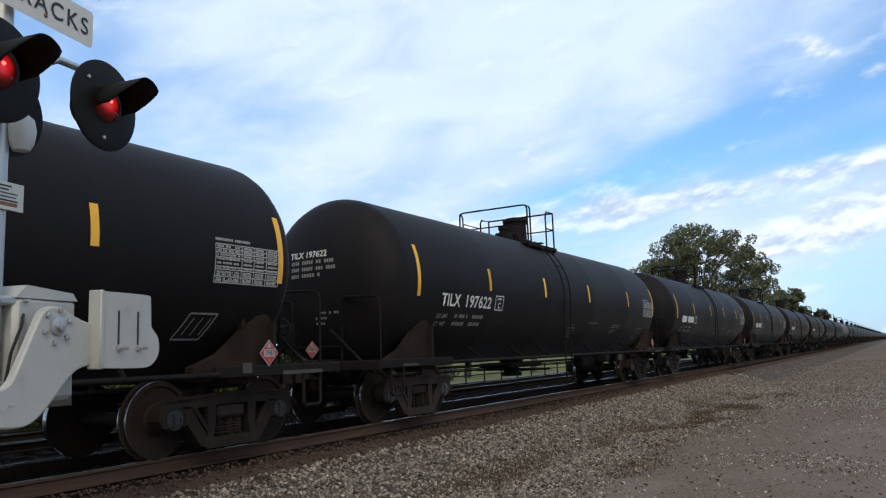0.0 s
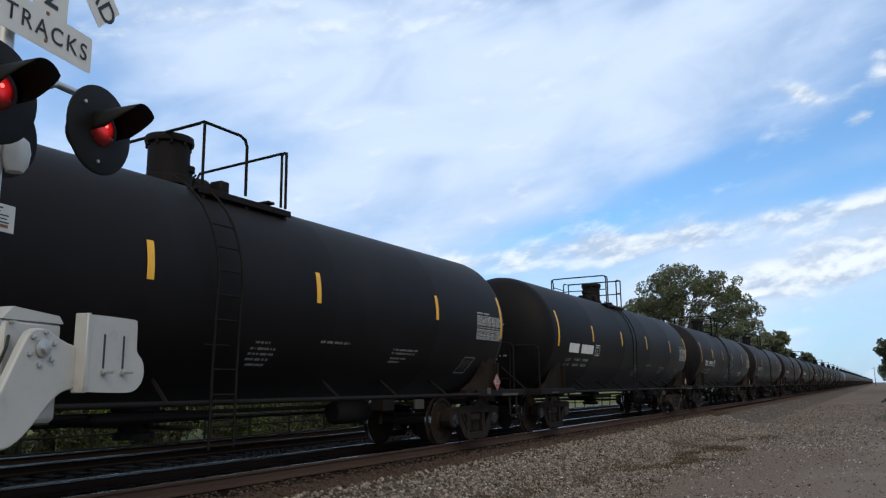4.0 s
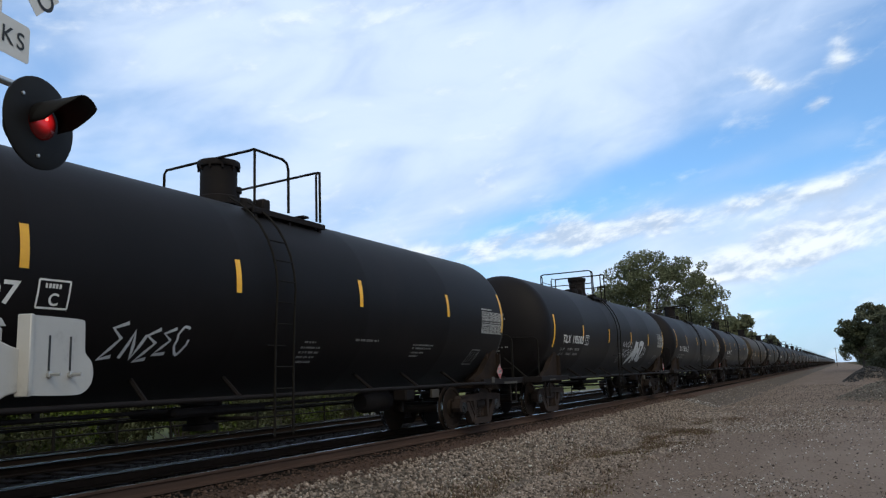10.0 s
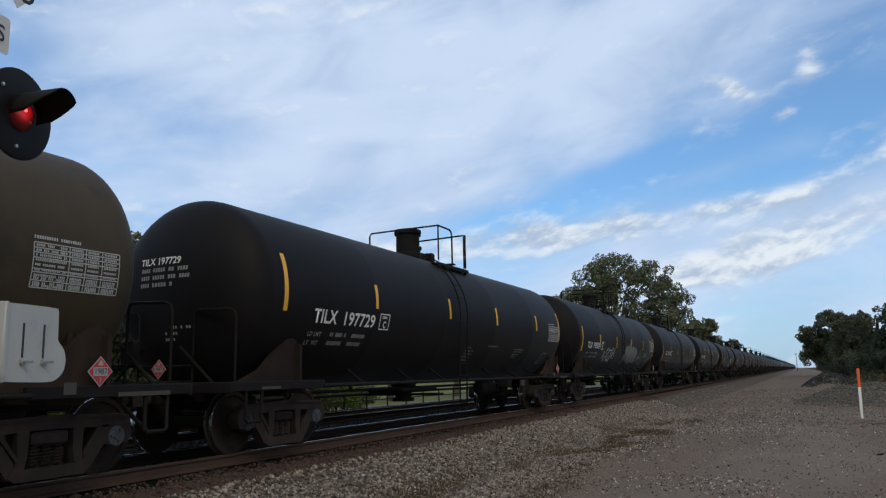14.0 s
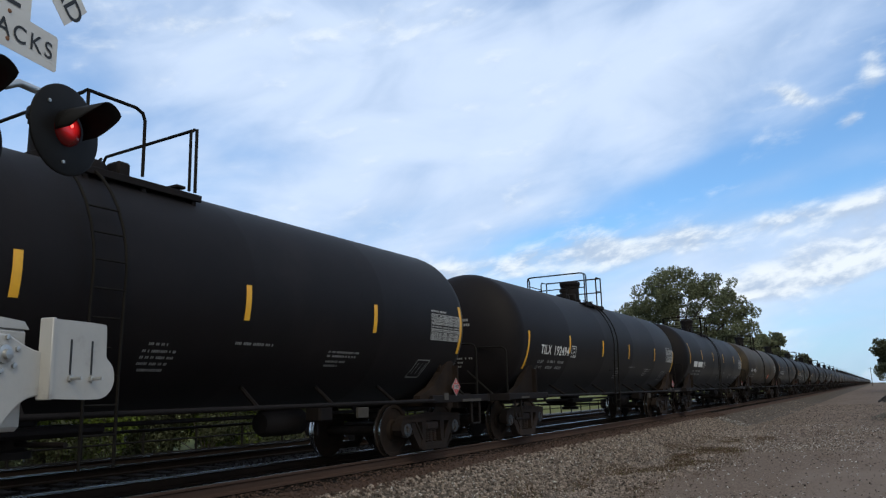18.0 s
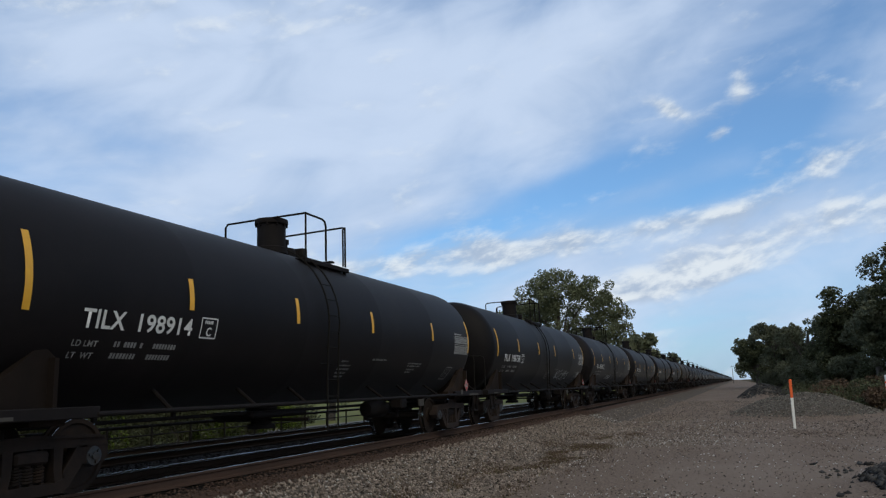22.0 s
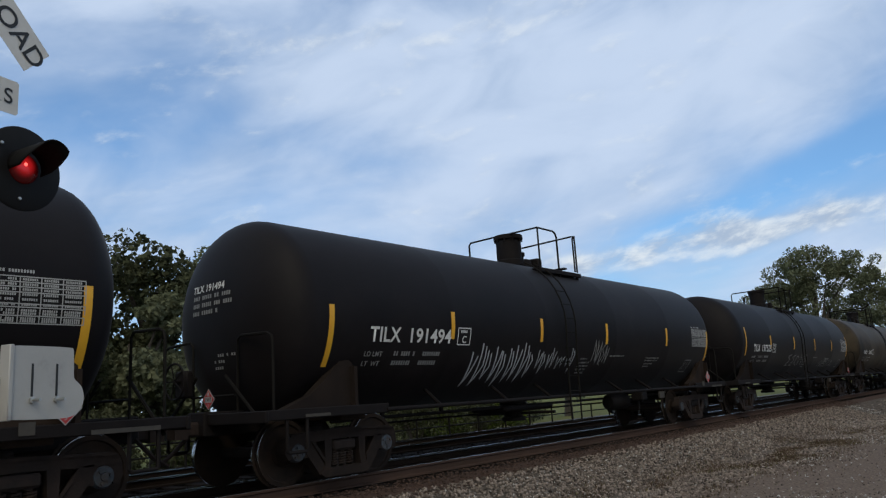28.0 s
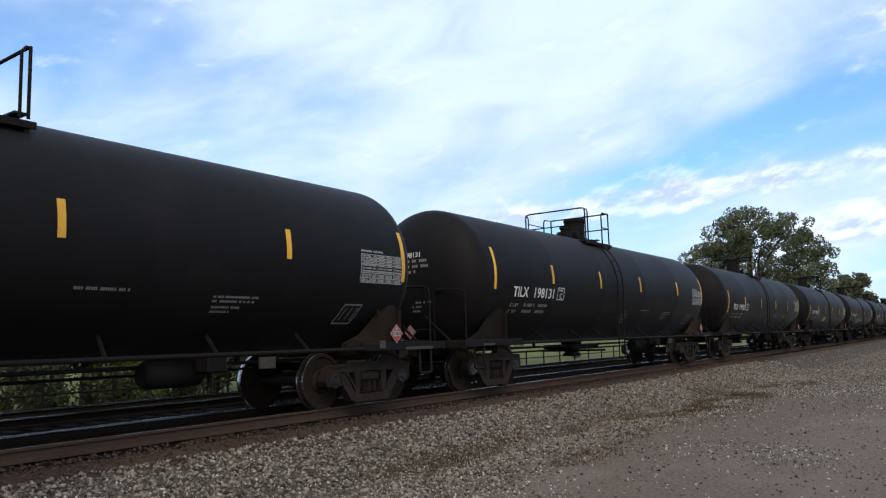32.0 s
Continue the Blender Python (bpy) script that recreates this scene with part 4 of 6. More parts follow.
def cap_mesh(sx):
    s = Shape()
    if sx:
        s.lathe([(0.13, sx * 1.0), (0.135, sx * 1.06), (0.115, sx * 1.1), (0.05, sx * 1.105), (0.045, sx * 1.125), (0.0, sx * 1.126)], 20, axis="X")
        for k in range(3):
            a = 2 * math.pi * k / 3
            s.lathe([(0.022, sx * 1.1), (0.022, sx * 1.125), (0.0, sx * 1.126)], 6, (0, 0.075 * math.cos(a), 0.075 * math.sin(a)), axis="X")
    return s.mesh("bearing_cap", CAPBLUE, 35)


def side_frame_mesh():
    """Cast truck side: top chord, pedestals, V-shaped legs and a spring seat, with two three-cornered windows and a spring window."""
    s = Shape()
    s.prism([(-1.1, 0.58), (-1.07, 0.66), (-0.96, 0.715), (-0.6, 0.72), (0, 0.745), (0.6, 0.72), (0.96, 0.715), (1.07, 0.66), (1.1, 0.58), (0.66, 0.575), (0, 0.6), (-0.66, 0.575)], 0.94, 1.1)
    s.prism([(-1.04, 0.675), (-0.6, 0.69), (0, 0.712), (0.6, 0.69), (1.04, 0.675), (1.04, 0.7), (0.6, 0.727), (0, 0.752), (-0.6, 0.727), (-1.04, 0.7)], 1.1, 1.125)
    for sy in (-1, 1):
        s.prism([(sy * 1.1, 0.585), (sy * 1.12, 0.46), (sy * 1.06, 0.37), (sy * 1.0, 0.37), (sy * 0.98, 0.5), (sy * 0.8, 0.5), (sy * 0.78, 0.37), (sy * 0.7, 0.38), (sy * 0.64, 0.48), (sy * 0.66, 0.59)], 0.9, 1.09)
        s.prism([(sy * 0.78, 0.6), (sy * 0.64, 0.59), (sy * 0.6, 0.5), (sy * 0.44, 0.28), (sy * 0.4, 0.1), (sy * 0.5, 0.11), (sy * 0.6, 0.24), (sy * 0.74, 0.42)], 0.95, 1.1)
        s.prism([(sy * 0.41, 0.6), (sy * 0.4, 0.34), (sy * 0.42, 0.2), (sy * 0.32, 0.16), (sy * 0.28, 0.34), (sy * 0.27, 0.61)], 0.94, 1.105)
        s.prism([(sy * 0.66, 0.585), (sy * 0.6, 0.585), (sy * 0.41, 0.33), (sy * 0.41, 0.27)], 1.1, 1.12)
    s.prism([(-0.5, 0.13), (-0.42, 0.075), (0.42, 0.075), (0.5, 0.13), (0.42, 0.24), (0.3, 0.2), (-0.3, 0.2), (-0.42, 0.24)], 0.93, 1.12)
    return s.mesh("side_frame", TRUCK, 30)


def springs_mesh(y):
    s = Shape()
    pts = []
    for i in range(49):
        q = i / 48
        pts.append((1.0 + 0.06 * math.cos(q * 12 * math.pi), y + 0.06 * math.sin(q * 12 * math.pi), 0.205 + 0.21 * q))
    s.tube(pts, 0.016, 5)
    return s.mesh("spring", TRUCK, 40)


def bolster_mesh():
    s = Shape().box((0, 0, 0.5), (2.2, 0.46, 0.15), 0.03)
    s.box((0, 0, 0.72), (0.7, 0.5, 0.16), 0.03)
    for sx in (-1, 1):
        s.box((sx * 0.6, 0, 0.5), (0.12, 1.3, 0.08), 0.01)
        s.box((sx * 0.75, 0.42, 0.42), (0.06, 0.08, 0.36), 0.01)
        s.box((sx * 0.75, -0.42, 0.42), (0.06, 0.08, 0.36), 0.01)
    return s.mesh("truck_bolster", TRUCK, 30)


SPIN = []       # wheelsets that are seen to turn: (object, axle place on the car, car number)


def truck(car, y, k, near):
    b = part("truck_bolster", shared("bolster", bolster_mesh), TRUCK, car)
    b.location = (0, y, 0)
    for sx in (-1, 1):
        f = part("side_frame", shared("sideframe", side_frame_mesh), TRUCK, b)
        if sx < 0:
            f.rotation_euler.z = math.pi
        if near and sx > 0:
            for sy in (-0.15, 0.0, 0.15):
                part("spring", shared(("spring", sy), lambda: springs_mesh(sy)), TRUCK, b)
    for dy in (-0.89, 0.89):
        w = part("wheelset", shared("wheelset", wheelset_mesh), WHEEL, b)
        w.location = (0, dy, 0.457)
        # the polished rims and blue caps are fixed to the wheelset and turn with it
        for sx in ((-1, 1) if near else (1,)):
            w2 = part("tread", shared(("tread", sx), lambda: tread_mesh(sx)), TREAD, b, "polished wheel rim")
            w2.location = (0, dy, 0.457)
        if near:
            SPIN.append((w, dy, y, k))
            for sx in (-1, 1):
                c = part("bearing_cap", shared(("cap", sx), lambda: cap_mesh(sx)), CAPBLUE, b, "faded blue bearing end cap")
                c.location = (0, dy, 0.457)
            SPIN.append((c, dy, y, k))


def handrail_mesh():
    """Safety cage round the dome platform, open where the ladder comes up."""
    s = Shape()
    a, b, x = -1.32, 0.33, 0.95
    s.tube([(x, a, 3.72), (x, a, 4.56), (x - 0.03, a, 4.64), (x - 0.12, a, 4.66), (-x + 0.12, a, 4.66), (-x + 0.03, a, 4.64), (-x, a, 4.56), (-x, a, 3.72)], 0.022, 8)
    s.tube([(x, a, 4.62), (x, a + 0.12, 4.62), (x, a + 0.17, 4.56), (x, a + 0.17, 3.72)], 0.02, 8)
    s.tube([(-x, a + 0.16, 3.72), (-x, a + 0.16, 4.55), (-x, a + 0.1, 4.62), (-x, a, 4.62)], 0.02, 8)
    s.tube([(x, a, 4.2), (-x, a, 4.2)], 0.016, 6)
    for sx in (-1, 1):
        s.tube([(sx * x, b - 0.5, 3.72), (sx * x, b - 0.5, 4.56), (sx * x, b - 0.42, 4.64), (sx * x, b, 4.66), (sx * x, b, 3.72)], 0.022, 8)
        s.tube([(sx * x, b - 0.5, 4.2), (sx * x, b, 4.2)], 0.016, 6)
    s.tube([(-x, b, 4.66), (x, b, 4.66)], 0.022, 8)
    s.tube([(-x, b, 4.2), (x, b, 4.2)], 0.018, 8)
    s.tube([(-x, a + 0.16, 4.4), (-x, b - 0.5, 4.4)], 0.016, 6)
    return s.mesh("handrail", PIPE, 50)


def handrail_low_mesh():
    """The other fleet's cage: high rail behind, lower rail in front."""
    s = Shape()
    a, b, x = -0.42, 1.22, 0.95
    s.tube([(-x, a, 3.7), (-x, a, 4.48), (-x + 0.05, a, 4.54), (0, a, 4.56), (x - 0.1, a, 4.57), (x, a - 0.02, 4.57), (x, 0.24, 4.57), (x, 0.34, 4.53), (x, 0.38, 4.44), (x, 0.38, 3.72)], 0.022, 8)
    s.tube([(x, a, 4.57), (x, a, 3.72)], 0.02, 8)
    s.tube([(-x, a, 4.12), (-x, 0.1, 4.12), (-x, 0.3, 4.1), (-x, 0.36, 4.0), (-x, 0.36, 3.72)], 0.018, 8)
    s.tube([(-x, b, 3.72), (-x, b, 4.46), (-x + 0.05, b, 4.53), (x - 0.1, b, 4.58), (x, b, 4.58), (x, b, 3.7)], 0.022, 8)
    s.tube([(x, b - 0.1, 3.7), (x, b - 0.1, 4.5), (x, b - 0.04, 4.57)], 0.02, 8)
    s.tube([(-x, b - 0.14, 3.7), (-x, b - 0.14, 4.4), (-x, b - 0.04, 4.5)], 0.02, 8)
    return s.mesh("handrail", PIPE, 50)


def dome_mesh(at=0.02):
    s = Shape().lathe([(0.33, 3.86), (0.33, 3.98), (0.29, 4.0), (0.29, 4.46), (0.33, 4.47), (0.34, 4.5), (0.33, 4.57), (0.25, 4.59), (0.0, 4.6)], 28, (0, at, 0))
    for k in range(10):
        a = 2 * math.pi * k / 10
        s.lathe([(0.022, 4.42), (0.022, 4.53), (0.0, 4.535)], 6, (0.31 * math.cos(a), at + 0.31 * math.sin(a), 0))
    return s.mesh("manway", FRAME, 40)


def fittings_meshes():
    a = Shape().lathe([(0.24, 3.88), (0.24, 4.08), (0.2, 4.14), (0.0, 4.15)], 20, (0, -0.75, 0))
    b = Shape().lathe([(0.1, 3.9), (0.1, 4.16), (0.13, 4.18), (0.13, 4.26), (0.0, 4.28)], 12, (0.15, -1.05, 0))
    c = Shape().box((0.2, -0.45, 4.05), (0.26, 0.2, 0.24), 0.03)
    return [q.mesh("valve", FRAME, 40) for q in (a, b, c)]


def platform_mesh():
    s = Shape()
    for sx in (-1, 1):
        s.box((sx * 0.76, -0.5, 3.74), (0.46, 1.8, 0.04), 0.008)
        s.box((sx * 0.98, -0.5, 3.71), (0.04, 1.8, 0.09), 0.006)
        for y in (-1.3, -0.5, 0.3):
            s.box((sx * 0.94, y, 3.62), (0.06, 0.06, 0.2), 0.006)
    s.box((0, 0.4, 3.95), (1.2, 0.16, 0.04), 0.008)
    return s.mesh("dome_platform", FRAME, 30)


def ladder_parts(car, ly):
    s = Shape()
    for dy in (-0.2, 0.2):
        pts = [(1.56, ly + dy, 0.42), (1.57, ly + dy, 1.4)]
        for i in range(9):
            a = radians(-8 + i * 9)
            pts.append((1.62 * math.cos(a), ly + dy, TZ + 1.62 * math.sin(a)))
        st = shared(("stile", dy, ly), lambda pts=pts: Shape().tube(pts, 0.018, 6).mesh("ladder_stile", PIPE, 50))
        part("ladder_stile", st, PIPE, car)
    for i in range(10):
        z = 0.46 + i * 0.3
        x = 1.565 if z < 1.6 else math.sqrt(max(0.2, 1.62 ** 2 - (z - TZ) ** 2))
        r = part("ladder_rung", shared("rung", lambda: Shape().tube([(0, -0.2, 0), (0, 0.2, 0)], 0.012, 6).mesh("ladder_rung", PIPE, 50)), PIPE, car)
        r.location = (x, ly, z)


def saddle_mesh():
    """Bolster box and cross webs between the two saddle plates."""
    s = Shape()
    for sx in (-1, 1):
        a, b = sorted((sx * 0.7, sx * 1.3))
        s.prism([(-0.03, 0.98), (0.03, 0.98), (0.03, 1.7), (-0.03, 1.7)], a, b)
    s.box((0, 0, 0.93), (2.6, 0.5, 0.16), 0.02)
    return s.mesh("saddle", SADDLE, 30)


def saddle_near_mesh(material):
    """Slanted saddle plate that carries the shell, seen from the side."""
    s = Shape()
    s.prism([(-0.8, 1.0), (0.5, 1.0), (0.5, 1.66), (0.42, 1.72), (0.24, 1.7), (0.02, 1.5), (-0.35, 1.22), (-0.8, 1.06)], 1.2, 1.34)
    s.prism([(0.44, 1.0), (0.5, 1.0), (0.5, 1.62), (0.44, 1.62)], 1.34, 1.44)
    return s.mesh("saddle_plate", material, 30)


def end_meshes():
    """Stub sill, platform, end beam and corner steps at one end, pointing to +y."""
    out = [("stub_sill", Shape().box((0, 7.6, 0.92), (0.42, 2.1, 0.34), 0.02)), ("end_platform", Shape().box((0, 8.3, 1.0), (2.9, 0.5, 0.06), 0.01)), ("end_beam", Shape().box((0, 8.56, 0.98), (2.95, 0.06, 0.16), 0.012))]
    for sx in (-1, 1):
        out.append(("side_sill", Shape().box((sx * 1.42, 7.4, 0.99), (0.08, 2.3, 0.14), 0.012)))
        out.append(("corner_step", Shape().tube([(sx * 1.42, 7.85, 0.96), (sx * 1.42, 7.85, 0.52), (sx * 1.42, 7.88, 0.49), (sx * 1.42, 8.17, 0.49), (sx * 1.42, 8.2, 0.52), (sx * 1.42, 8.2, 0.96)], 0.026, 6)))
    return [(name, q.mesh(name, FRAME, 30)) for name, q in out]


def coupler_mesh():
    s = Shape()
    s.box((0, 8.68, 0.86), (0.16, 0.5, 0.2), 0.03)
    s.prism([(-0.16, 8.86), (0.14, 8.84), (0.17, 9.02), (0.05, 9.06), (-0.02, 8.98), (-0.1, 9.02), (-0.17, 9.07)], 0.74, 0.98, "Z")
    s.tube([(0.2, 8.6, 0.8), (0.3, 8.8, 0.55), (0.22, 9.05, 0.42)], 0.03, 6)
    return s.mesh("coupler", TRUCK, 35)


def end_rail_mesh():
    """Hoops across the end platform with a slanted brace."""
    s = Shape()
    for sx in (-1, 1):
        s.tube([(sx * 1.32, 8.33, 1.0), (sx * 1.32, 8.33, 1.98), (sx * 1.29, 8.33, 2.06), (sx * 1.2, 8.33, 2.1), (sx * 0.62, 8.33, 2.12), (sx * 0.55, 8.33, 2.06), (sx * 0.53, 8.33, 1.0)], 0.02, 6)
        s.tube([(sx * 0.35, 8.4, 1.58), (sx * 1.2, 8.4, 0.86)], 0.024, 6)
    s.tube([(-0.53, 8.37, 1.3), (0.53, 8.37, 1.3)], 0.018, 6)
    return s.mesh("end_handrail", PIPE, 50)


def brake_wheel_mesh():
    s = Shape()
    s.tube([(0.55, 8.62, 1.55 + 0.0)] * 1 + [(0.55, 8.5, 1.55)], 0.03, 8)
    ring = [(0.55 + 0.26 * math.cos(a), 8.64, 1.55 + 0.26 * math.sin(a)) for a in [2 * math.pi * i / 20 for i in range(20)]]
    s.tube(ring, 0.016, 6, closed=True)
    for k in range(5):
        a = 2 * math.pi * k / 5
        s.tube([(0.55, 8.64, 1.55), (0.55 + 0.26 * math.cos(a), 8.64, 1.55 + 0.26 * math.sin(a))], 0.01, 5)
    s.box((0.55, 8.48, 1.5), (0.3, 0.14, 0.4), 0.03)
    return s.mesh("hand_brake", FRAME, 40)


def underside_mesh():
    s = Shape()
    s.lathe([(0.3, 0.98), (0.3, 0.86), (0.2, 0.8), (0.2, 0.6), (0.26, 0.58), (0.26, 0.5), (0.0, 0.49)], 20, (0, -0.75, 0))
    s.box((0, -0.75, 0.78), (0.9, 1.9, 0.12), 0.04)
    s.tube([(-1.0, -0.75, 0.66), (1.05, -0.75, 0.66)], 0.03, 8)
    return s.mesh("outlet_valve", FRAME, 35)


def brake_gear_mesh():
    s = Shape().lathe([(0.0, 2.8), (0.15, 2.82), (0.2, 2.9), (0.2, 3.7), (0.15, 3.78), (0.0, 3.8)], 16, (0.45, 0, 0.72), "Y")
    s.box((0.95, 3.6, 0.84), (0.3, 0.34, 0.26), 0.03)
    s.tube([(0.3, -6.4, 0.82), (0.3, 6.4, 0.82)], 0.03, 6)
    s.tube([(-0.25, -5.8, 0.7), (-0.25, 5.8, 0.7)], 0.02, 6)
    s.box((0.9, 3.6, 0.66), (0.05, 0.05, 0.3))
    for y in (-5.2, -3.6, 4.6, 5.4):
        s.box((0.3, y, 0.9), (0.06, 0.08, 0.2), 0.01)
    return s.mesh("brake_gear", FRAME, 35)


def side_rail_mesh(sx):
    return Shape().tube([(sx * 1.45, -6.3, 0.965), (sx * 1.45, 6.3, 0.965)], 0.034, 8).mesh("side_rail", FRAME, 50)


def brace_mesh(sx):
    return Shape().tube([(sx * 0.93, 0.2, 1.26), (sx * 1.45, 0, 0.965)], 0.03, 6).mesh("brace", FRAME, 50)


def table_shapes(y0):
    """A printed table: outlined, ruled, with dense rows of small figures."""
    out = Shape()
    for q in [[(y0, z), (y0 + 1.1, z)] for z in (2.545, 2.49, 2.44, 2.385, 2.27, 2.235, 2.15, 2.075)] + [[(y0 + d, 2.075), (y0 + d, 2.545)] for d in (0, 0.43, 0.64, 0.86, 1.1)]:
        r = stroke(q, 0.012)
        out.add(r.v, r.f)
    rows = [(y0, 2.585, 0.58, 0.034)]
    for i, z in enumerate((2.505, 2.452, 2.4, 2.35, 2.3, 2.248, 2.19, 2.16, 2.11, 2.085)):
        for j in range(4):
            rows.append((y0 + (0.025, 0.455, 0.665, 0.885)[j], z, (0.38, 0.16, 0.17, 0.19)[j], 0.026))
    q = bars(rows, 0.0075)
    return out.add(q.v, q.f)


def diamond(r, x0, x1):
    return Shape().prism([(-r, 0), (0, -r), (r, 0), (0, r)], x0, x1)


def plain_text(text, size, y, z, x, material):
    """Flat lettering that faces +x, centred on (y, z)."""
    c = bpy.data.curves.new("lettering", "FONT")
    c.body, c.size, c.align_x, c.align_y, c.offset = text, size, "CENTER", "CENTER", size * 0.012
    o = bpy.data.objects.new("lettering", c)
    scene.collection.objects.link(o)
    bpy.context.view_layer.update()
    me = bpy.data.meshes.new_from_object(o.evaluated_get(bpy.context.evaluated_depsgraph_get()))
    bpy.data.objects.remove(o)
    bpy.data.curves.remove(c)
    for v in me.vertices:
        v.co = (x, y + v.co.x, z + v.co.y)
    me.materials.clear()
    me.materials.append(material)
    return me


def placard(car, x, y, z=1.21, turn=0.0, size=0.9):
    """Diamond hazard placard: red with a white rim, number panel, flame and class figure."""
    d = part("placard", shared("placard", lambda: diamond(0.19, 0.0, 0.005).mesh("placard", PLACARD, 0)), PLACARD, car, "white and red diamond hazard placard")
    d.location, d.rotation_euler.z, d.scale = (x, y, z), radians(turn), (1, size, size)
    part("red_field", shared("placfield", lambda: diamond(0.172, 0.005, 0.008).mesh("red_field", PLACRED, 0)), PLACRED, d)
    part("number_panel", shared("placpanel", lambda: Shape().box((0.009, 0, 0), (0.004, 0.215, 0.105), 0.001).mesh("number_panel", PLACARD, 0)), PLACARD, d)
    part("flame", shared("placflame", lambda: Shape().prism([(-0.04, 0.075), (0.04, 0.075), (0.03, 0.11), (0.0, 0.145), (-0.028, 0.11)], 0.008, 0.0095).mesh("flame", PLACARD, 0)), PLACARD, d)
    part("number", shared("placnum", lambda: plain_text("1987", 0.098, 0, 0.0, 0.0125, SIGNINK)), SIGNINK, d)
    part("figure", shared("placfig", lambda: plain_text("3", 0.07, 0, -0.105, 0.0095, PLACARD)), PLACARD, d)


def stencil_common(brown):
    """Writing that all cars of the fleet carry, as bars."""
    s = bars([(-6.02, 1.78, 0.56, 0.066), (-5.33, 1.78, 0.5, 0.066), (-6.02, 1.64, 0.46, 0.066), (-5.38, 1.64, 0.48, 0.066)])
    return s


def fine_prints():
    return [bars(q).mesh("fine_print", LETTERDIM, 60) for q in ([(0.0, 1.72, 0.3, 0.03), (-0.05, 1.64, 0.5, 0.03), (-0.05, 1.57, 0.5, 0.03), (-0.05, 1.5, 0.45, 0.03), (-0.02, 1.43, 0.4, 0.03)], [(1.3, 1.78, 0.75, 0.035)],
                                                                [(3.3, 1.74, 0.8, 0.03), (3.3, 1.68, 0.75, 0.03), (3.32, 1.6, 0.5, 0.03), (3.32, 1.54, 0.35, 0.03)])]


def badge():
    s = Shape()
    y0, z0 = 5.84, 1.4
    for a, b in (((0, 0), (0.42, 0)), ((0.42, 0), (0.54, 0.3)), ((0.54, 0.3), (0.12, 0.3)), ((0.12, 0.3), (0, 0))):
        q = stroke([(y0 + a[0], z0 + a[1]), (y0 + b[0], z0 + b[1])], 0.022)
        s.add(q.v, q.f)
    for k in range(3):
        q = stroke([(y0 + 0.12 + 0.13 * k, z0 + 0.05), (y0 + 0.2 + 0.13 * k, z0 + 0.25)], 0.015)
        s.add(q.v, q.f)
    return s


def plate_box():
    s = Shape()
    y0, y1, z0, z1 = -4.47, -4.12, 1.97, 2.25
    for a, b in (((y0, z0), (y1, z0)), ((y1, z0), (y1, z1)), ((y1, z1), (y0, z1)), ((y0, z1), (y0, z0))):
        q = stroke([a, b], 0.02)
        s.add(q.v, q.f)
    q = bars([(-4.4, 2.17, 0.22, 0.045)])
    return s.add(q.v, q.f)


MIDS = {0: (-4.72, -1.88, 1.1, 4.55), 1: (-4.62, -1.3, 1.65, 4.95), 2: (-4.72, -1.7, 1.42, 4.35), 3: (-4.62, -1.75, 1.05, 4.42), 4: (-4.65, -1.62, 1.32, 4.52), 5: (-4.4, -1.35, 1.78, 4.75), 6: (-4.85, -1.87, 0.97, 4.97)}
ENDS, MIDDLE = {0: (2.12, 3.02), 1: (2.12, 3.02), 2: (1.85, 2.76), 3: (1.62, 2.5), 4: (2.12, 3.02), 5: (1.7, 2.6), 6: (2.12, 3.02)}, {0: (2.34, 2.79), 1: (2.34, 2.79), 2: (2.09, 2.55), 3: (2.06, 2.52), 4: (2.34, 2.79), 5: (1.93, 2.37), 6: (2.34, 2.79)}
TAPED = {-1: 1, 7: 1, 9: 4, 12: 1, 18: 6, 8: 2, 11: 2, 16: 2, 20: 2, 23: 2, 26: 2, 5: 5, 10: 3, 15: 3, 21: 3, 24: 3, 25: 3}      # how the tapes are laid on each car
CAR_NUMBERS = {0: "197622", 1: "197671", 2: "198913", 3: "198917", 4: "197764", 5: "39483", 6: "197637", 7: "198736", 8: "195005", 9: "198707", 10: "191398", 11: "195034", 12: "197729",
               13: "39467", 14: "198744", 15: "192494", 16: "198201", 17: "198708", 18: "198758", 19: "198914", 20: "193126", 21: "191511", 22: "39475", 23: "197525", 24: "191494",
               25: "191410", 26: "199365", 27: "198131", 28: "198726"}
LIMITS = {2: ("199100LB  89900KG", "64900LB  29400KG"), 25: ("195400 LB  88600 KG", "67600 LB  30700 KG"), 7: ("198300LB  90000KG", "64700LB  28300KG"), 20: ("197600 LB  89700 KG", "65400 LB  29600 KG")}
READ_NOT = (3, 14, 28)
BROWNS = (5, 13, 22, -9, -16, -23, -31, -40)
GREYS = (-7, -28)
LOWCAGE = (4, 5, 7, 9, 12, 16, 17, 18, 19, 23, 24, 25, 26, 28, -2, -3, -5, -9, -12, -14)
SHIFT_AT = (-62, 0, 6, 7, 8, 9, 10, 11, 12, 13, 14, 16, 17, 18, 19, 20, 21, 22, 23, 24, 25, 27, 28, 30)
SHIFT = (0, 0, -0.15, 0.08, 0.15, -0.2, -0.42, -0.42, -0.05, 0.2, 0.0, -0.05, -0.2, -0.15, 0.3, 0.5, 0.4, 0.4, 0.5, 0.35, 0.25, -0.45, -0.2, -0.25)   # slack in the couplers


def car_place(k):
    return FIRST - k * CAR + float(np.interp(k, SHIFT_AT, SHIFT))


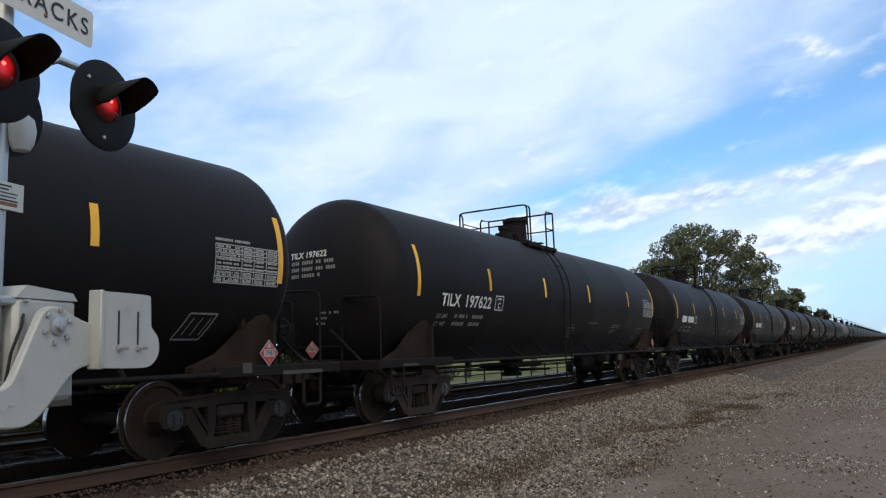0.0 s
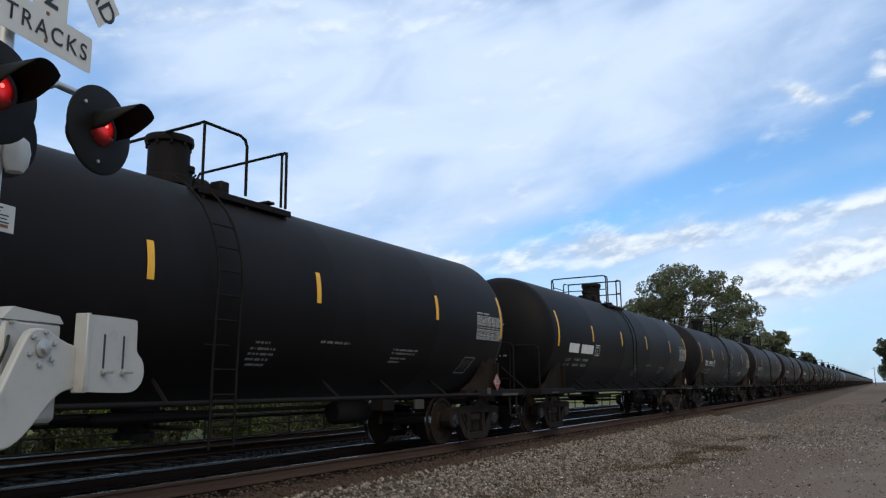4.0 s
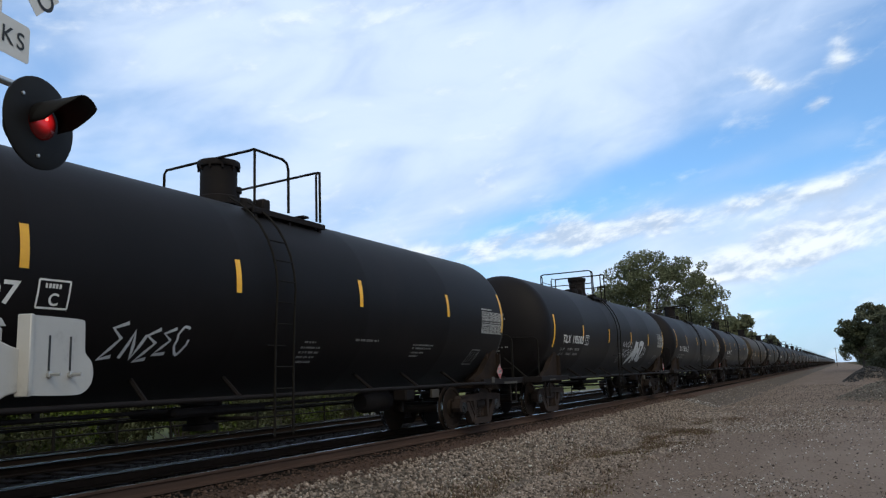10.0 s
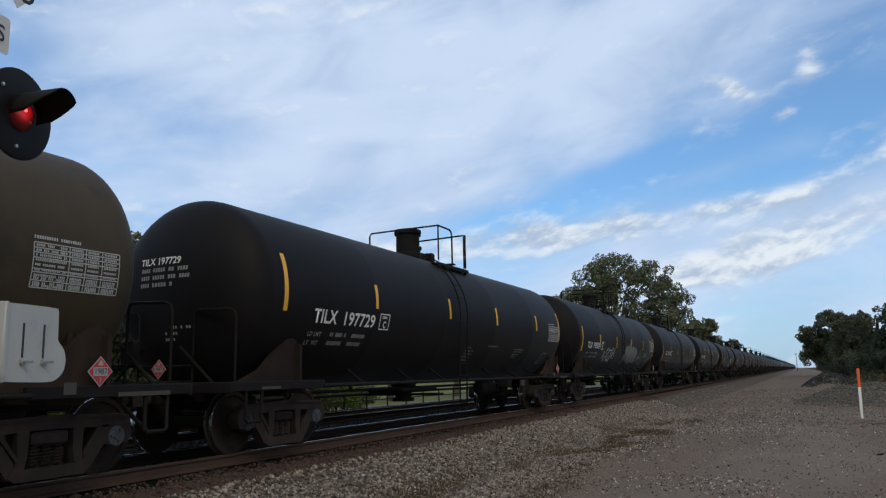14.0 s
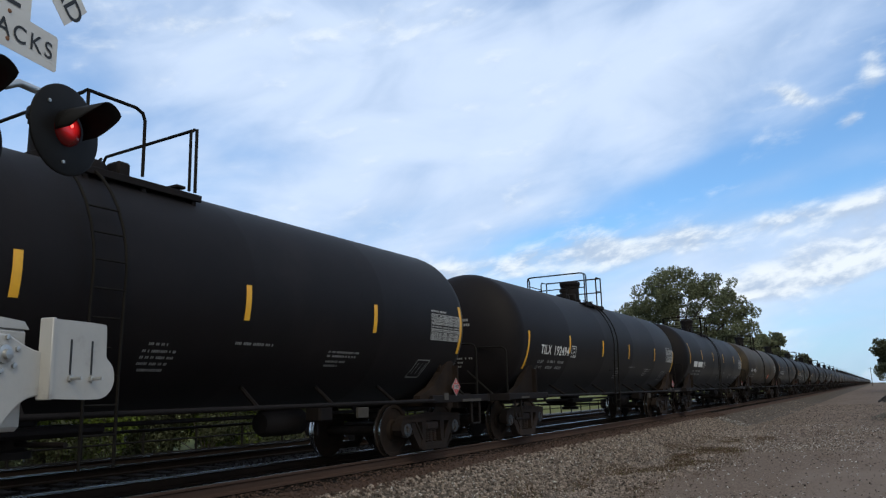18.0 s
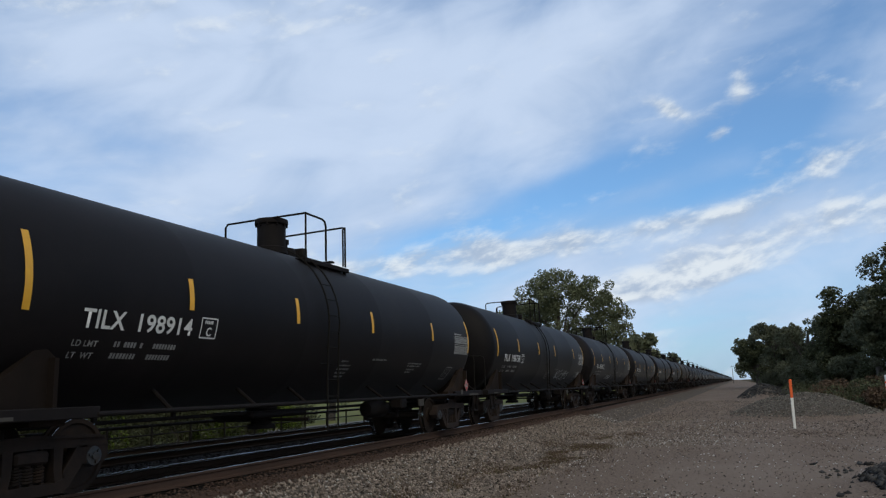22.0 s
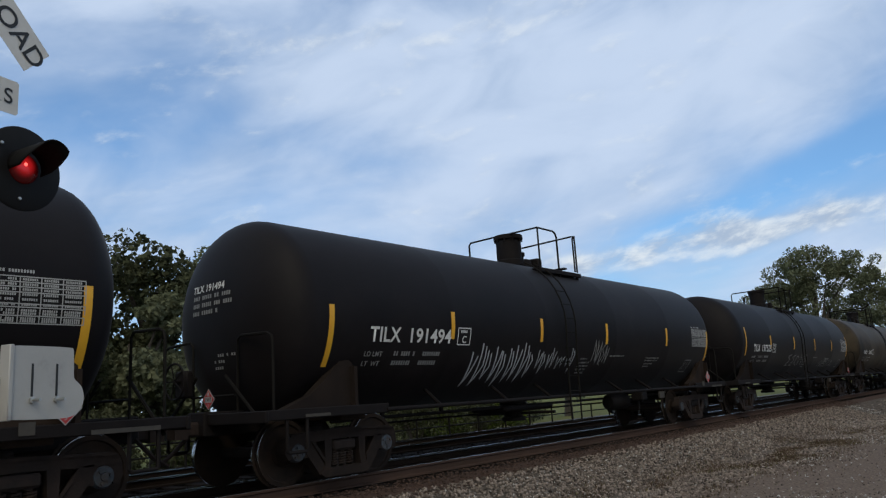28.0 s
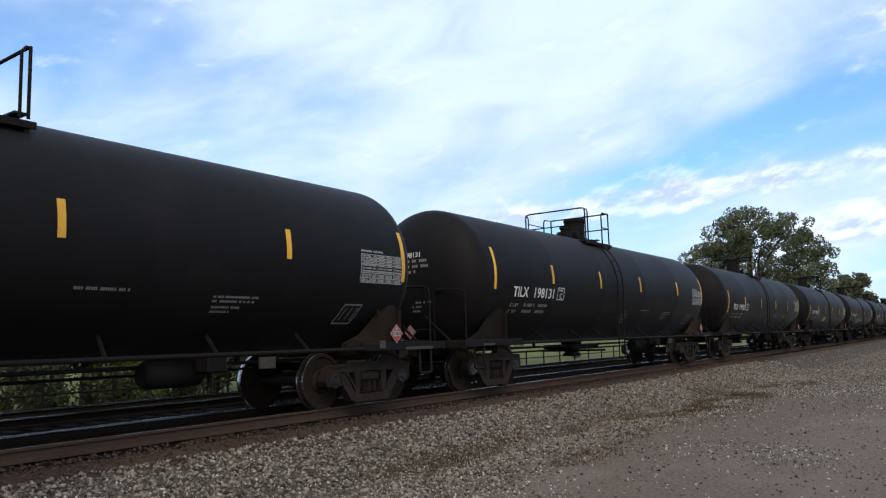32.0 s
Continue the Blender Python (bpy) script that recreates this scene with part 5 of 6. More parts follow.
def tank_car(k):
    brown = k in BROWNS
    rear = REAR - 0.16 if brown else REAR
    paint = BROWN if brown else GREY if k in GREYS else BLACK
    look_of = "dusty brown railway tank car" if brown else "grey railway tank car" if k in GREYS else "black railway tank car"
    near = k >= -4
    words = " with white lettering and yellow stripes" if near and not brown else " with white lettering" if near else " far along the train"
    car = thing("tank_car", look_of + words, "tank car", "tank cars of the train")
    part("tank", shared(("tank", paint.name), lambda: tank_mesh(paint, rear)), paint, car)
    low = k in LOWCAGE
    up, back = (0.09, -0.25) if low else (0.04, -0.12)
    part("manway", shared(("dome", low), lambda: dome_mesh(-0.18 if low else 0.02)), FRAME, car).location = (0, back, up)
    part("handrail", shared(("hr", low), handrail_low_mesh if low else handrail_mesh), PIPE, car).location = (0, back, up)
    part("dome_platform", shared("plat", platform_mesh), FRAME, car).location.y = (0.9 if low else 0.0) + back
    for sx in (-1, 1):
        part("side_rail", shared(("sr", sx), lambda: side_rail_mesh(sx)), FRAME, car)
    for sy in (-1, 1):
        o = part("saddle", shared("saddle", saddle_mesh), SADDLE, car)
        o.location.y = sy * 6.85
        # the plate at the rear end takes the darker colour
        plate_tone = SADDLE if sy > 0 else DARKSADDLE
        o = part("saddle_plate", shared(("saddlep", sy), lambda: saddle_near_mesh(plate_tone)), plate_tone, car)
        o.location.y = 6.8 if sy > 0 else -7.38
        for name, me in shared("endsill", end_meshes):
            if near or name in ("stub_sill", "end_platform"):
                part(name, me, FRAME, car).rotation_euler.z = 0 if sy > 0 else math.pi
        truck(car, sy * 6.85, k, near)
    if not near:
        return car
    for v in shared("valves", fittings_meshes):
        o = part("valve", v, FRAME, car)
        o.location.y = 0.8 if low else -0.12
    part("outlet_valve", shared("outlet", underside_mesh), FRAME, car)
    part("brake_gear", shared("brakegear", brake_gear_mesh), FRAME, car)
    for sx in (-1, 1):
        for y in (-5.0, -3.05, -1.5, 1.7, 3.3, 5.0):
            o = part("brace", shared(("brace", sx), lambda: brace_mesh(sx)), FRAME, car)
            o.location.y = y
    for sy in (-1, 1):
        o = part("coupler", shared("coupler", coupler_mesh), TRUCK, car)
        o.rotation_euler.z = 0 if sy > 0 else math.pi
        o = part("end_handrail", shared("endrail", end_rail_mesh), PIPE, car)
        o.rotation_euler.z = 0 if sy > 0 else math.pi
    o = part("hand_brake", shared("brakewheel", brake_wheel_mesh), FRAME, car)
    o.rotation_euler.z = math.pi
    ladder_parts(car, -0.75)
    # writing and tapes
    if not brown or k == 5:
        way = TAPED.get(k, 0)
        for i, y in enumerate((-7.42, *MIDS[way], 7.3)):
            z0, z1 = (ENDS if i in (0, 5) else MIDDLE)[way]
            part("reflective_stripe", shared(("stripe", i, way), lambda: patch(y - 0.05, y + 0.05, z0, z1, 1, 8).mesh("reflective_stripe", YELLOW, 60)), YELLOW, car, "yellow reflective tape")
    part("data_table", shared("table", lambda: table_shapes(6.17).mesh("data_table", TABLEINK, 60)), TABLEINK, car, "white printed data table")["kind"] = "stuff"
    figures = LIMITS.get(k)
    if figures:
        for word, z in zip(figures, (1.77, 1.63)):
            part("load_limit_print", text_mesh(word, -6.05, z, 0.1, LETTERDIM, width=1.1, spread=1.08), LETTERDIM, car, "small white stencilled figures")["kind"] = "stuff"
    else:
        part("load_limit_print", shared("limits", lambda: stencil_common(brown).mesh("load_limit_print", LETTERDIM, 60)), LETTERDIM, car, "small white stencilled lines")["kind"] = "stuff"
    for i, (word, z) in enumerate((("LD LMT", 1.77), ("LT  WT", 1.63))):
        part("limit_word", shared(("limit", i), lambda: text_mesh(word, -6.68, z, 0.1, LETTERDIM, width=1.1, spread=1.08)), LETTERDIM, car)["kind"] = "stuff"
    for q in shared("fine", fine_prints):
        part("fine_print", q, LETTERDIM, car, "small white stencilled lines")["kind"] = "stuff"
    part("badge", shared("badge", lambda: badge().mesh("badge", LETTERDIM, 60)), LETTERDIM, car, "white slanted outline emblem")
    b = part("plate_mark", shared("platebox", lambda: plate_box().mesh("plate_mark", LETTER, 60)), LETTER, car, "white outlined box mark")
    part("letter", shared("plateC", lambda: text_mesh("C", -4.35, 2.0, 0.17, LETTER)), LETTER, b)
    part("sill_print", shared("sillprint", lambda: Shape().box((1.465, 7.8, 0.95), (0.006, 0.8, 0.05)).mesh("sill_print", TANPLATE, 0)), TANPLATE, car)
    part("sill_print", shared("sillprint2", lambda: Shape().box((1.465, -7.68, 0.96), (0.006, 0.45, 0.04)).mesh("sill_print", TANPLATE, 0)), TANPLATE, car)
    placard(car, 1.475, 7.12)
    placard(car, -0.05, -8.4, 1.26, -90, 0.78)
    part("sill_plate", shared("sillplate", lambda: Shape().box((1.466, 6.75, 1.03), (0.006, 0.16, 0.13), 0.002).mesh("sill_plate", TANPLATE, 0)), TANPLATE, car, "small faded tan plate")
    part("valve_box", shared("valvebox", lambda: Shape().box((1.2, 4.4, 0.82), (0.05, 0.3, 0.17), 0.008).mesh("valve_box", TANPLATE, 20)), TANPLATE, car, "small pale box under the side rail")
    num = CAR_NUMBERS.get(k)
    if num and k not in READ_NOT:
        part("reporting_mark", shared(("mark", brown), lambda: text_mesh("NATX" if brown else "TILX", -6.62, 1.99, 0.27 if brown else 0.315, LETTER, spread=1.06)), LETTER, car, "white stencilled letters")
        part("car_number", text_mesh(num, 0, 1.99, 0.27 if brown else 0.315, LETTER, width=1.12, spread=1.05, end=-4.66), LETTER, car, "white stencilled car number")["kind"] = "stuff"
        part("end_number", text_mesh(("" if brown else "TILX ") + num, -0.62, 2.855, 0.15, LETTER, width=1.06, head=rear), LETTER, car, "small white stencilled car number")
    else:
        part("reporting_mark", shared("nonum", lambda: bars([(-6.6, 1.99, 0.75, 0.24)]).mesh("reporting_mark", LETTER, 60)), LETTER, car, "white lettering")
        part("number_bar", shared("nonum2", lambda: bars([(-5.65, 1.99, 1.0, 0.24)]).mesh("number_bar", LETTER, 60)), LETTER, car, "white lettering")
    part("end_print", shared(("endprint", brown), lambda: head_bars(rear).mesh("end_print", LETTERDIM, 60)), LETTERDIM, car, "small white stencilled lines")["kind"] = "stuff"
    return car


def scrawl(y0, y1, z0, z1, seed, letters, w):
    """Hasty spray-can handwriting: loops and zigzags, no words."""
    rng = random.Random(seed)
    s = Shape()
    d = (y1 - y0) / letters
    for i in range(letters):
        a = y0 + i * d
        lo, hi = z0 + rng.uniform(0, 0.2) * (z1 - z0), z1 - rng.uniform(0, 0.25) * (z1 - z0)
        kind = rng.randrange(4)
        if kind == 0:
            pts = [(a, lo), (a + d * 0.35, hi), (a + d * 0.75, lo), (a + d * 1.1, hi * 0.8 + lo * 0.2)]
        elif kind == 1:
            c = ((a + d * 0.5), (lo + hi) / 2)
            pts = [(c[0] + d * 0.42 * math.cos(q), c[1] + (hi - lo) * 0.45 * math.sin(q)) for q in [0.8 + 5.6 * j / 12 for j in range(13)]]
        elif kind == 2:
            pts = [(a, hi), (a + d * 0.1, lo), (a + d * 0.5, (lo + hi) / 2), (a + d * 0.9, hi), (a + d * 0.95, lo)]
        else:
            pts = [(a + d * 0.9, hi), (a + d * 0.2, hi * 0.8 + lo * 0.2), (a + d * 0.75, (lo + hi) / 2), (a, lo), (a + d * 0.6, lo * 0.95 + hi * 0.05)]
        q = stroke([(u + rng.uniform(-0.02, 0.02), v + rng.uniform(-0.02, 0.02)) for u, v in pts], w * rng.uniform(0.7, 1.2), 0.008 + 0.0004 * i)
        s.add(q.v, q.f)
    return s


def blob_ring(y0, y1, z0, z1, seed, k):
    """Points round a fat wobbly letter shape."""
    rng = random.Random(seed + 60)
    ph = [rng.uniform(0, 6.28) for _ in range(3)]
    out = []
    for i in range(29):
        a = 2 * math.pi * i / 28
        c, s_ = math.cos(a), math.sin(a)
        w = k * (0.92 + 0.1 * math.sin(2 * a + ph[0]) + 0.09 * math.sin(3 * a + ph[1]) + 0.05 * math.sin(5 * a + ph[2]))
        out.append(((y0 + y1) / 2 + (y1 - y0) / 2 * w * math.copysign(abs(c) ** 0.7, c), (z0 + z1) / 2 + (z1 - z0) / 2 * w * math.copysign(abs(s_) ** 0.7, s_)))
    return out


def blob(y0, y1, z0, z1, seed):
    vs, fs = [], []
    for r, k in enumerate((0.02, 0.35, 0.7, 1.0)):
        vs += [on_tank(a, b, 0.007 + 0.0006 * seed) for a, b in blob_ring(y0, y1, z0, z1, seed, k)]
        if r:
            fs += [((r - 1) * 29 + i, r * 29 + i, r * 29 + i + 1, (r - 1) * 29 + i + 1) for i in range(28)]
    return Shape().add(vs, fs)


def paint_graffiti():
    def put(k, shape, material, label):
        part("graffiti", shape, material, CARS[k], label, 60)
    tag = Shape()
    loops = (((-0.25, 1.5), (-0.2, 2.3), (0.1, 2.34), (0.2, 2.1), (-0.02, 1.92), (0.22, 1.5), (0.1, 1.46), (-0.08, 1.75), (-0.1, 1.48), (-0.25, 1.5)),
             ((0.55, 2.22), (0.4, 2.3), (0.26, 2.12), (0.48, 1.85), (0.42, 1.62), (0.24, 1.6), (0.3, 1.45), (0.55, 1.5), (0.62, 1.8), (0.42, 2.06), (0.58, 2.14), (0.55, 2.22)),
             ((0.68, 2.28), (0.66, 1.3), (0.8, 1.32), (0.82, 1.66), (1.0, 1.4), (1.12, 1.5), (0.92, 1.84), (1.14, 2.2), (1.0, 2.24), (0.82, 1.98), (0.8, 2.3), (0.68, 2.28)))
    for n, pts in enumerate(loops):
        q = stroke(pts, 0.035, 0.007 + 0.0005 * n)
        tag.add(q.v, q.f)
    put(2, tag, GRAFFBLUE, "pale blue spray-painted outline letters")
    put(8, scrawl(0.3, 1.7, 1.95, 2.2, 2, 6, 0.03), GRAFF, "thin white spray-painted tag")
    put(8, scrawl(0.5, 2.0, 1.6, 1.95, 3, 6, 0.03), GRAFF, "thin white spray-painted tag")
    bold = Shape()
    for n, pts in enumerate((((1.5, 1.42), (2.0, 1.75), (2.3, 2.2)), ((2.3, 2.2), (2.25, 1.42)), ((1.95, 1.72), (2.4, 1.76)), ((2.5, 2.2), (2.5, 1.5)), ((2.45, 1.85), (2.9, 1.9)), ((2.9, 2.22), (2.85, 1.52)), ((2.95, 2.15), (3.45, 2.15), (3.0, 1.55), (3.5, 1.56)))):
        q = stroke(pts, 0.2, 0.007 + 0.0006 * n)
        bold.add(q.v, q.f)
    put(8, bold, GRAFF, "bold white spray-painted letters")
    put(8, scrawl(3.65, 4.0, 1.6, 2.15, 7, 1, 0.05), GRAFF, "thin white spray-painted tag")
    put(9, scrawl(-3.5, -2.3, 1.45, 1.9, 4, 5, 0.04), GRAFF, "thin white spray-painted tag")
    put(11, scrawl(-3.9, -1.9, 1.5, 2.15, 5, 5, 0.05), GRAFF, "thin white spray-painted tag")
    for n, (a, b, c, d) in enumerate(((0.1, 1.0, 1.48, 2.28), (0.8, 1.7, 1.4, 2.32), (1.5, 2.4, 1.44, 2.26), (2.2, 3.0, 1.4, 2.2))):
        put(11, blob(a, b, c, d, n), GRAFFSIL, "fat silver spray-painted letter")
        put(11, stroke(blob_ring(a, b, c, d, n, 1.0), 0.035, 0.0105 + 0.0006 * n), SIGNINK, "black outline of the painted letter")
    all_ = Shape()
    for pts in (((3.3, 1.45), (3.75, 2.1), (3.9, 1.45)), ((3.45, 1.72), (3.85, 1.75)), ((4.15, 2.05), (4.1, 1.45), (4.4, 1.45)), ((4.75, 2.0), (4.5, 1.42), (4.85, 1.45))):
        q = stroke(pts, 0.06)
        all_.add(q.v, q.f)
    put(11, all_, GRAFFSIL, "grey spray-painted capital letters")
    put(11, scrawl(4.95, 5.5, 1.75, 2.0, 8, 4, 0.035), GRAFFBLUE, "pale blue spray-painted tag")
    put(17, scrawl(-2.5, -0.8, 1.38, 1.68, 9, 8, 0.03), GRAFF, "thin white spray-painted tag")
    put(18, scrawl(1.8, 4.4, 1.35, 1.78, 10, 7, 0.035), GRAFF, "thin white spray-painted tag")
    put(23, scrawl(-2.4, 0.4, 1.45, 1.95, 11, 5, 0.035), LETTERDIM, "faded grey spray-painted tag")
    put(23, scrawl(2.6, 5.0, 1.4, 1.75, 12, 7, 0.025), LETTERDIM, "faded grey spray-painted tag")
    jag, rng = Shape(), random.Random(31)
    y = -3.95
    for n in range(17):
        top, low, w = (2.0, 1.35, 0.17) if n < 9 else (1.88, 1.52, 0.13)
        top, low = top + rng.uniform(-0.1, 0.12), low + rng.uniform(-0.1, 0.08)
        pts = [(y, top - 0.05), (y + w * rng.uniform(0.1, 0.4), low)]
        pts += [(y + w * 0.9, (top + low) / 2 + rng.uniform(-0.1, 0.15)), (y + w * rng.uniform(0.4, 0.7), top - 0.1)] if n % 3 else [(y + w, top - 0.12)]
        q = stroke(pts, 0.036 if n < 9 else 0.028, 0.007 + 0.0004 * n)
        jag.add(q.v, q.f)
        y += w + (0.16 if n == 8 else 0.035 if n % 2 else 0.09)
    put(24, jag, GRAFF, "jagged white spray-painted tag")
    put(24, scrawl(0.5, 1.2, 1.55, 2.15, 15, 4, 0.03), LETTERDIM, "faded grey spray-painted tag")
    put(25, patch(-2.15, -1.25, 1.58, 1.84, 3, 2, 0.007, 0.25), GRAFFLIME, "lime-yellow painted patch")
    for k, y, z, m in ((5, 2.02, 1.5, OCHRE), (13, 2.6, 1.58, ORANGE), (2, 3.9, 1.55, LETTERDIM), (18, 6.42, 1.48, LETTERDIM)):
        lab = part("sticker", patch(y, y + (0.75 if k == 5 else 0.42 if k == 18 else 0.55), z, z + 0.27, 3, 2, 0.007, 0.1), m, CARS[k], "small bright warning sticker", 60)
        part("print_bar", bars([(y + 0.06, z + 0.05, 0.28, 0.03), (y + 0.06, z + 0.13, 0.3, 0.05)], 0.01), LETTER, lab)
    for k in (5, 13, 22):
        part("stain_band", Shape().lathe([(TR + 0.002, -0.28), (TR + 0.003, -0.1), (TR + 0.002, 0.1)], 64, (0, 0, TZ), "Y", cap=False), BLACK, CARS[k], "dark spill stain round the shell", 60)


def motions():
    """The train rolls away along the track; wheels turn while they pass."""
    lag = lambda t: float(np.interp(t, [q[0] for q in LAG], [q[1] for q in LAG]))
    for k, car in CARS.items():
        y = car_place(k)
        walk(car, [(t, pose(0, y + SPEED * t + lag(t), 0)) for t in range(33)])
    step = 1 / FPS
    for ob, dy, ty, k in SPIN:
        start = car_place(k) + ty + dy
        t0, t1 = max(0.0, (-1.0 - start) / SPEED), min(32.0, (34.0 - start) / SPEED)
        a, b = math.ceil(t0 * FPS), math.floor(t1 * FPS)
        times = sorted({0, 960} | set(range(a, b + 1)) if b > a else {0, 960})
        rows = []
        for n in times:
            turn = -math.degrees(SPEED * (min(max(n, a), max(a, b)) - a) * step / 0.457)
            rows.append((n * step, pose(0, dy, 0.457, turn % 360, 0, 0)))
        walk(ob, rows)


# ---------------------------------------------------------------- crossing signal
def crossing_signal():
    m = pose(3.87, 2.36, GROUND, 0, 0, 104.5)       # local x along the lamp arm, -y towards the road traffic, z up
    G = -GROUND
    t = thing("crossing_signal", "crossing signal with round black lamp backboards on a galvanised pole", "crossing signal", at=m)
    part("pole", Shape().tube([(-0.14, 0, -0.02), (-0.14, 0, 5.1)], 0.057, 20), GALV, t, "galvanised round steel pole")
    zl = 2.85 + G
    # lamp arm
    part("cross_arm", Shape().tube([(-0.5, -0.1, zl + 0.27), (-0.3, -0.1, zl + 0.22), (-0.1, -0.1, zl + 0.22), (0.1, -0.1, zl + 0.22), (0.2, -0.1, zl + 0.28), (0.4, -0.1, zl + 0.29)], 0.026, 10), GALV, t)
    part("arm_clamp", Shape().box((-0.1, -0.05, zl + 0.22), (0.24, 0.2, 0.13), 0.02), GREYPAINT, t)
    for s in (-0.46, 0.4):
        q = Shape().lathe([(0.305, 0.0), (0.305, 0.012), (0.29, 0.02), (0.16, 0.02)], 40, axis="Y", origin=(0, 0, 0))
        b = part("backboard", q, SIGNBLACK, t, "round black lamp backboard")
        b.location = (s, -0.3, zl - (0.05 if s < 0 else 0))
        b.rotation_euler.z = math.pi
        hs = Shape().lathe([(0.17, 0.0), (0.17, 0.1), (0.12, 0.17), (0.04, 0.19), (0.0, 0.19)], 24, axis="Y")
        part("housing", hs, SIGNBLACK, b, "black lamp housing").rotation_euler.z = math.pi
        # hood over the lens, cut away below
        pts, fs, n, rings = [], [], 20, 5
        for j in range(rings):
            d = 0.02 + 0.31 * j / (rings - 1)
            for i in range(n + 1):
                a = radians(-18 + 216 * i / n)
                cut = 1.0 if j == 0 else max(0.3, min(1, 0.62 + 0.7 * math.sin(a)))
                pts.append((0.132 * math.cos(a), d * cut + 0.02, 0.132 * math.sin(a) + d * 0.04))
        for j in range(rings - 1):
            for i in range(n):
                fs.append((j * (n + 1) + i, j * (n + 1) + i + 1, (j + 1) * (n + 1) + i + 1, (j + 1) * (n + 1) + i))
        hood = part("hood", Shape().add(pts, fs), SIGNBLACK, b, "black sheet-metal hood", 60)
        so = hood.modifiers.new("thickness", "SOLIDIFY")
        so.thickness = 0.006
        lens = part("lens", Shape().lathe([(0.112, 0.02), (0.11, 0.034), (0.085, 0.058), (0.045, 0.072), (0.0, 0.076)], 28, axis="Y"), REDLENS, b, "glowing red round lens", 60)
        part("lamp_glow", Shape().lathe([(0.016, 0.066), (0.011, 0.08), (0.0, 0.083)], 14, axis="Y"), REDCORE, b, "bright red filament spot").location = (0.02, 0, 0.015)
        for a in (40, 150, 275):
            part("screw", Shape().lathe([(0.012, 0.018), (0.012, 0.03), (0.0, 0.033)], 8, axis="Y", origin=(0.225 * math.cos(radians(a)), 0, 0.225 * math.sin(radians(a)))), GALV, b)
        part("bracket", Shape().tube([(0, -0.12, 0.05), (0, -0.17, 0.14), (0, -0.2, 0.2)], 0.03, 8), GALV, b)
    # second pair of lamps faces the other way
    for s in (-0.45, 0.2):
        b = part("rear_backboard", Shape().lathe([(0.305, 0.0), (0.305, 0.012), (0.17, 0.02), (0.17, 0.1), (0.05, 0.16), (0.0, 0.16)], 36, axis="Y"), SIGNBLACK, t, "round black lamp backboard seen from behind")
        b.location = (s, 0.3, zl - 0.02)
    # bell
    part("bell", Shape().lathe([(0.0, 0.0), (0.05, 0.004), (0.075, 0.05), (0.085, 0.13), (0.07, 0.2), (0.03, 0.235), (0.028, 0.3), (0.0, 0.302)], 20, (-0.05, -0.08, zl - 0.4)), BELLWHITE, t, "white plastic bell cover")
    # number-of-tracks sign
    zs = 3.31 + G
    y = -0.12
    cx = 0.08
    s = Shape().prism([(cx + a, zs + b) for a, b in ((-0.385, 0), (0.385, 0), (0.4, 0.015), (0.4, 0.245), (0.385, 0.26), (0.15, 0.26), (0.15, 0.52), (-0.15, 0.52), (-0.15, 0.26), (-0.385, 0.26), (-0.4, 0.245), (-0.4, 0.015))], y - 0.003, y, "Y")
    sg = part("tracks_sign", s, SIGNWHITE, t, "white sign with black letters TRACKS", 0)

    def flat_text(text, cx, cz, size, parent, turn=0.0, yy=None, spread=1.0):
        c = bpy.data.curves.new("lettering", "FONT")
        c.body, c.size, c.align_x, c.align_y, c.offset, c.space_character = text, size, "CENTER", "CENTER", size * 0.01, spread
        o = bpy.data.objects.new("lettering", c)
        scene.collection.objects.link(o)
        bpy.context.view_layer.update()
        me = bpy.data.meshes.new_from_object(o.evaluated_get(bpy.context.evaluated_depsgraph_get()))
        bpy.data.objects.remove(o)
        ca, sa = math.cos(radians(turn)), math.sin(radians(turn))
        for v in me.vertices:
            a, b2 = v.co.x, v.co.y
            v.co = (cx + a * ca - b2 * sa, yy if yy is not None else y - 0.006, cz + a * sa + b2 * ca)
        me.materials.clear()
        me.materials.append(SIGNINK)
        part("lettering", me, SIGNINK, parent, "black letters")

    flat_text("TRACKS", cx, zs + 0.125, 0.165, sg, spread=1.25)
    flat_text("2", cx, zs + 0.39, 0.27, sg)
    for z in (zs + 0.06, zs + 0.25):
        part("rust_mark", Shape().lathe([(0.016, 0), (0.012, -0.006), (0.0, -0.007)], 10, (cx - 0.02, y - 0.003, z), "Y"), RUSTSPOT, sg, "rusty bolt head")
    # crossbuck
    zc = 4.27 + G
    for turn, words, dy in ((-45, ("RAIL", "ROAD"), -0.16), (45, ("CROSS", "ING"), -0.15)):
        ca, sa = math.cos(radians(turn)), math.sin(radians(turn))
        o = [(-0.72, -0.145), (0.72, -0.145), (0.72, 0.145), (-0.72, 0.145)]
        s = Shape().prism([(cx + a * ca - b * sa, zc + a * sa + b * ca) for a, b in o], dy - 0.003, dy, "Y")
        bl = part("crossbuck_blade", s, SIGNWHITE, t, "white crossbuck blade with black letters", 0)
        for w, off in zip(words, (-0.42, 0.44)):
            flat_text(w, cx + off * ca, zc + off * sa, 0.22, bl, turn, dy - 0.006)
    # small notice on the pole
    zn = 2.155 + G
    nt = part("notice", Shape().box((-0.17, -0.075, zn), (0.32, 0.006, 0.17), 0.002), SIGNWHITE, t, "small white notice plate")
    for i, (w, h) in enumerate(((0.13, 0.009), (0.09, 0.009), (0.22, 0.007), (0.2, 0.007), (0.23, 0.009))):
        part("print_bar", Shape().box((-0.17, -0.0795, zn + 0.06 - 0.022 * i), (w, 0.002, h)), SIGNINK, nt)
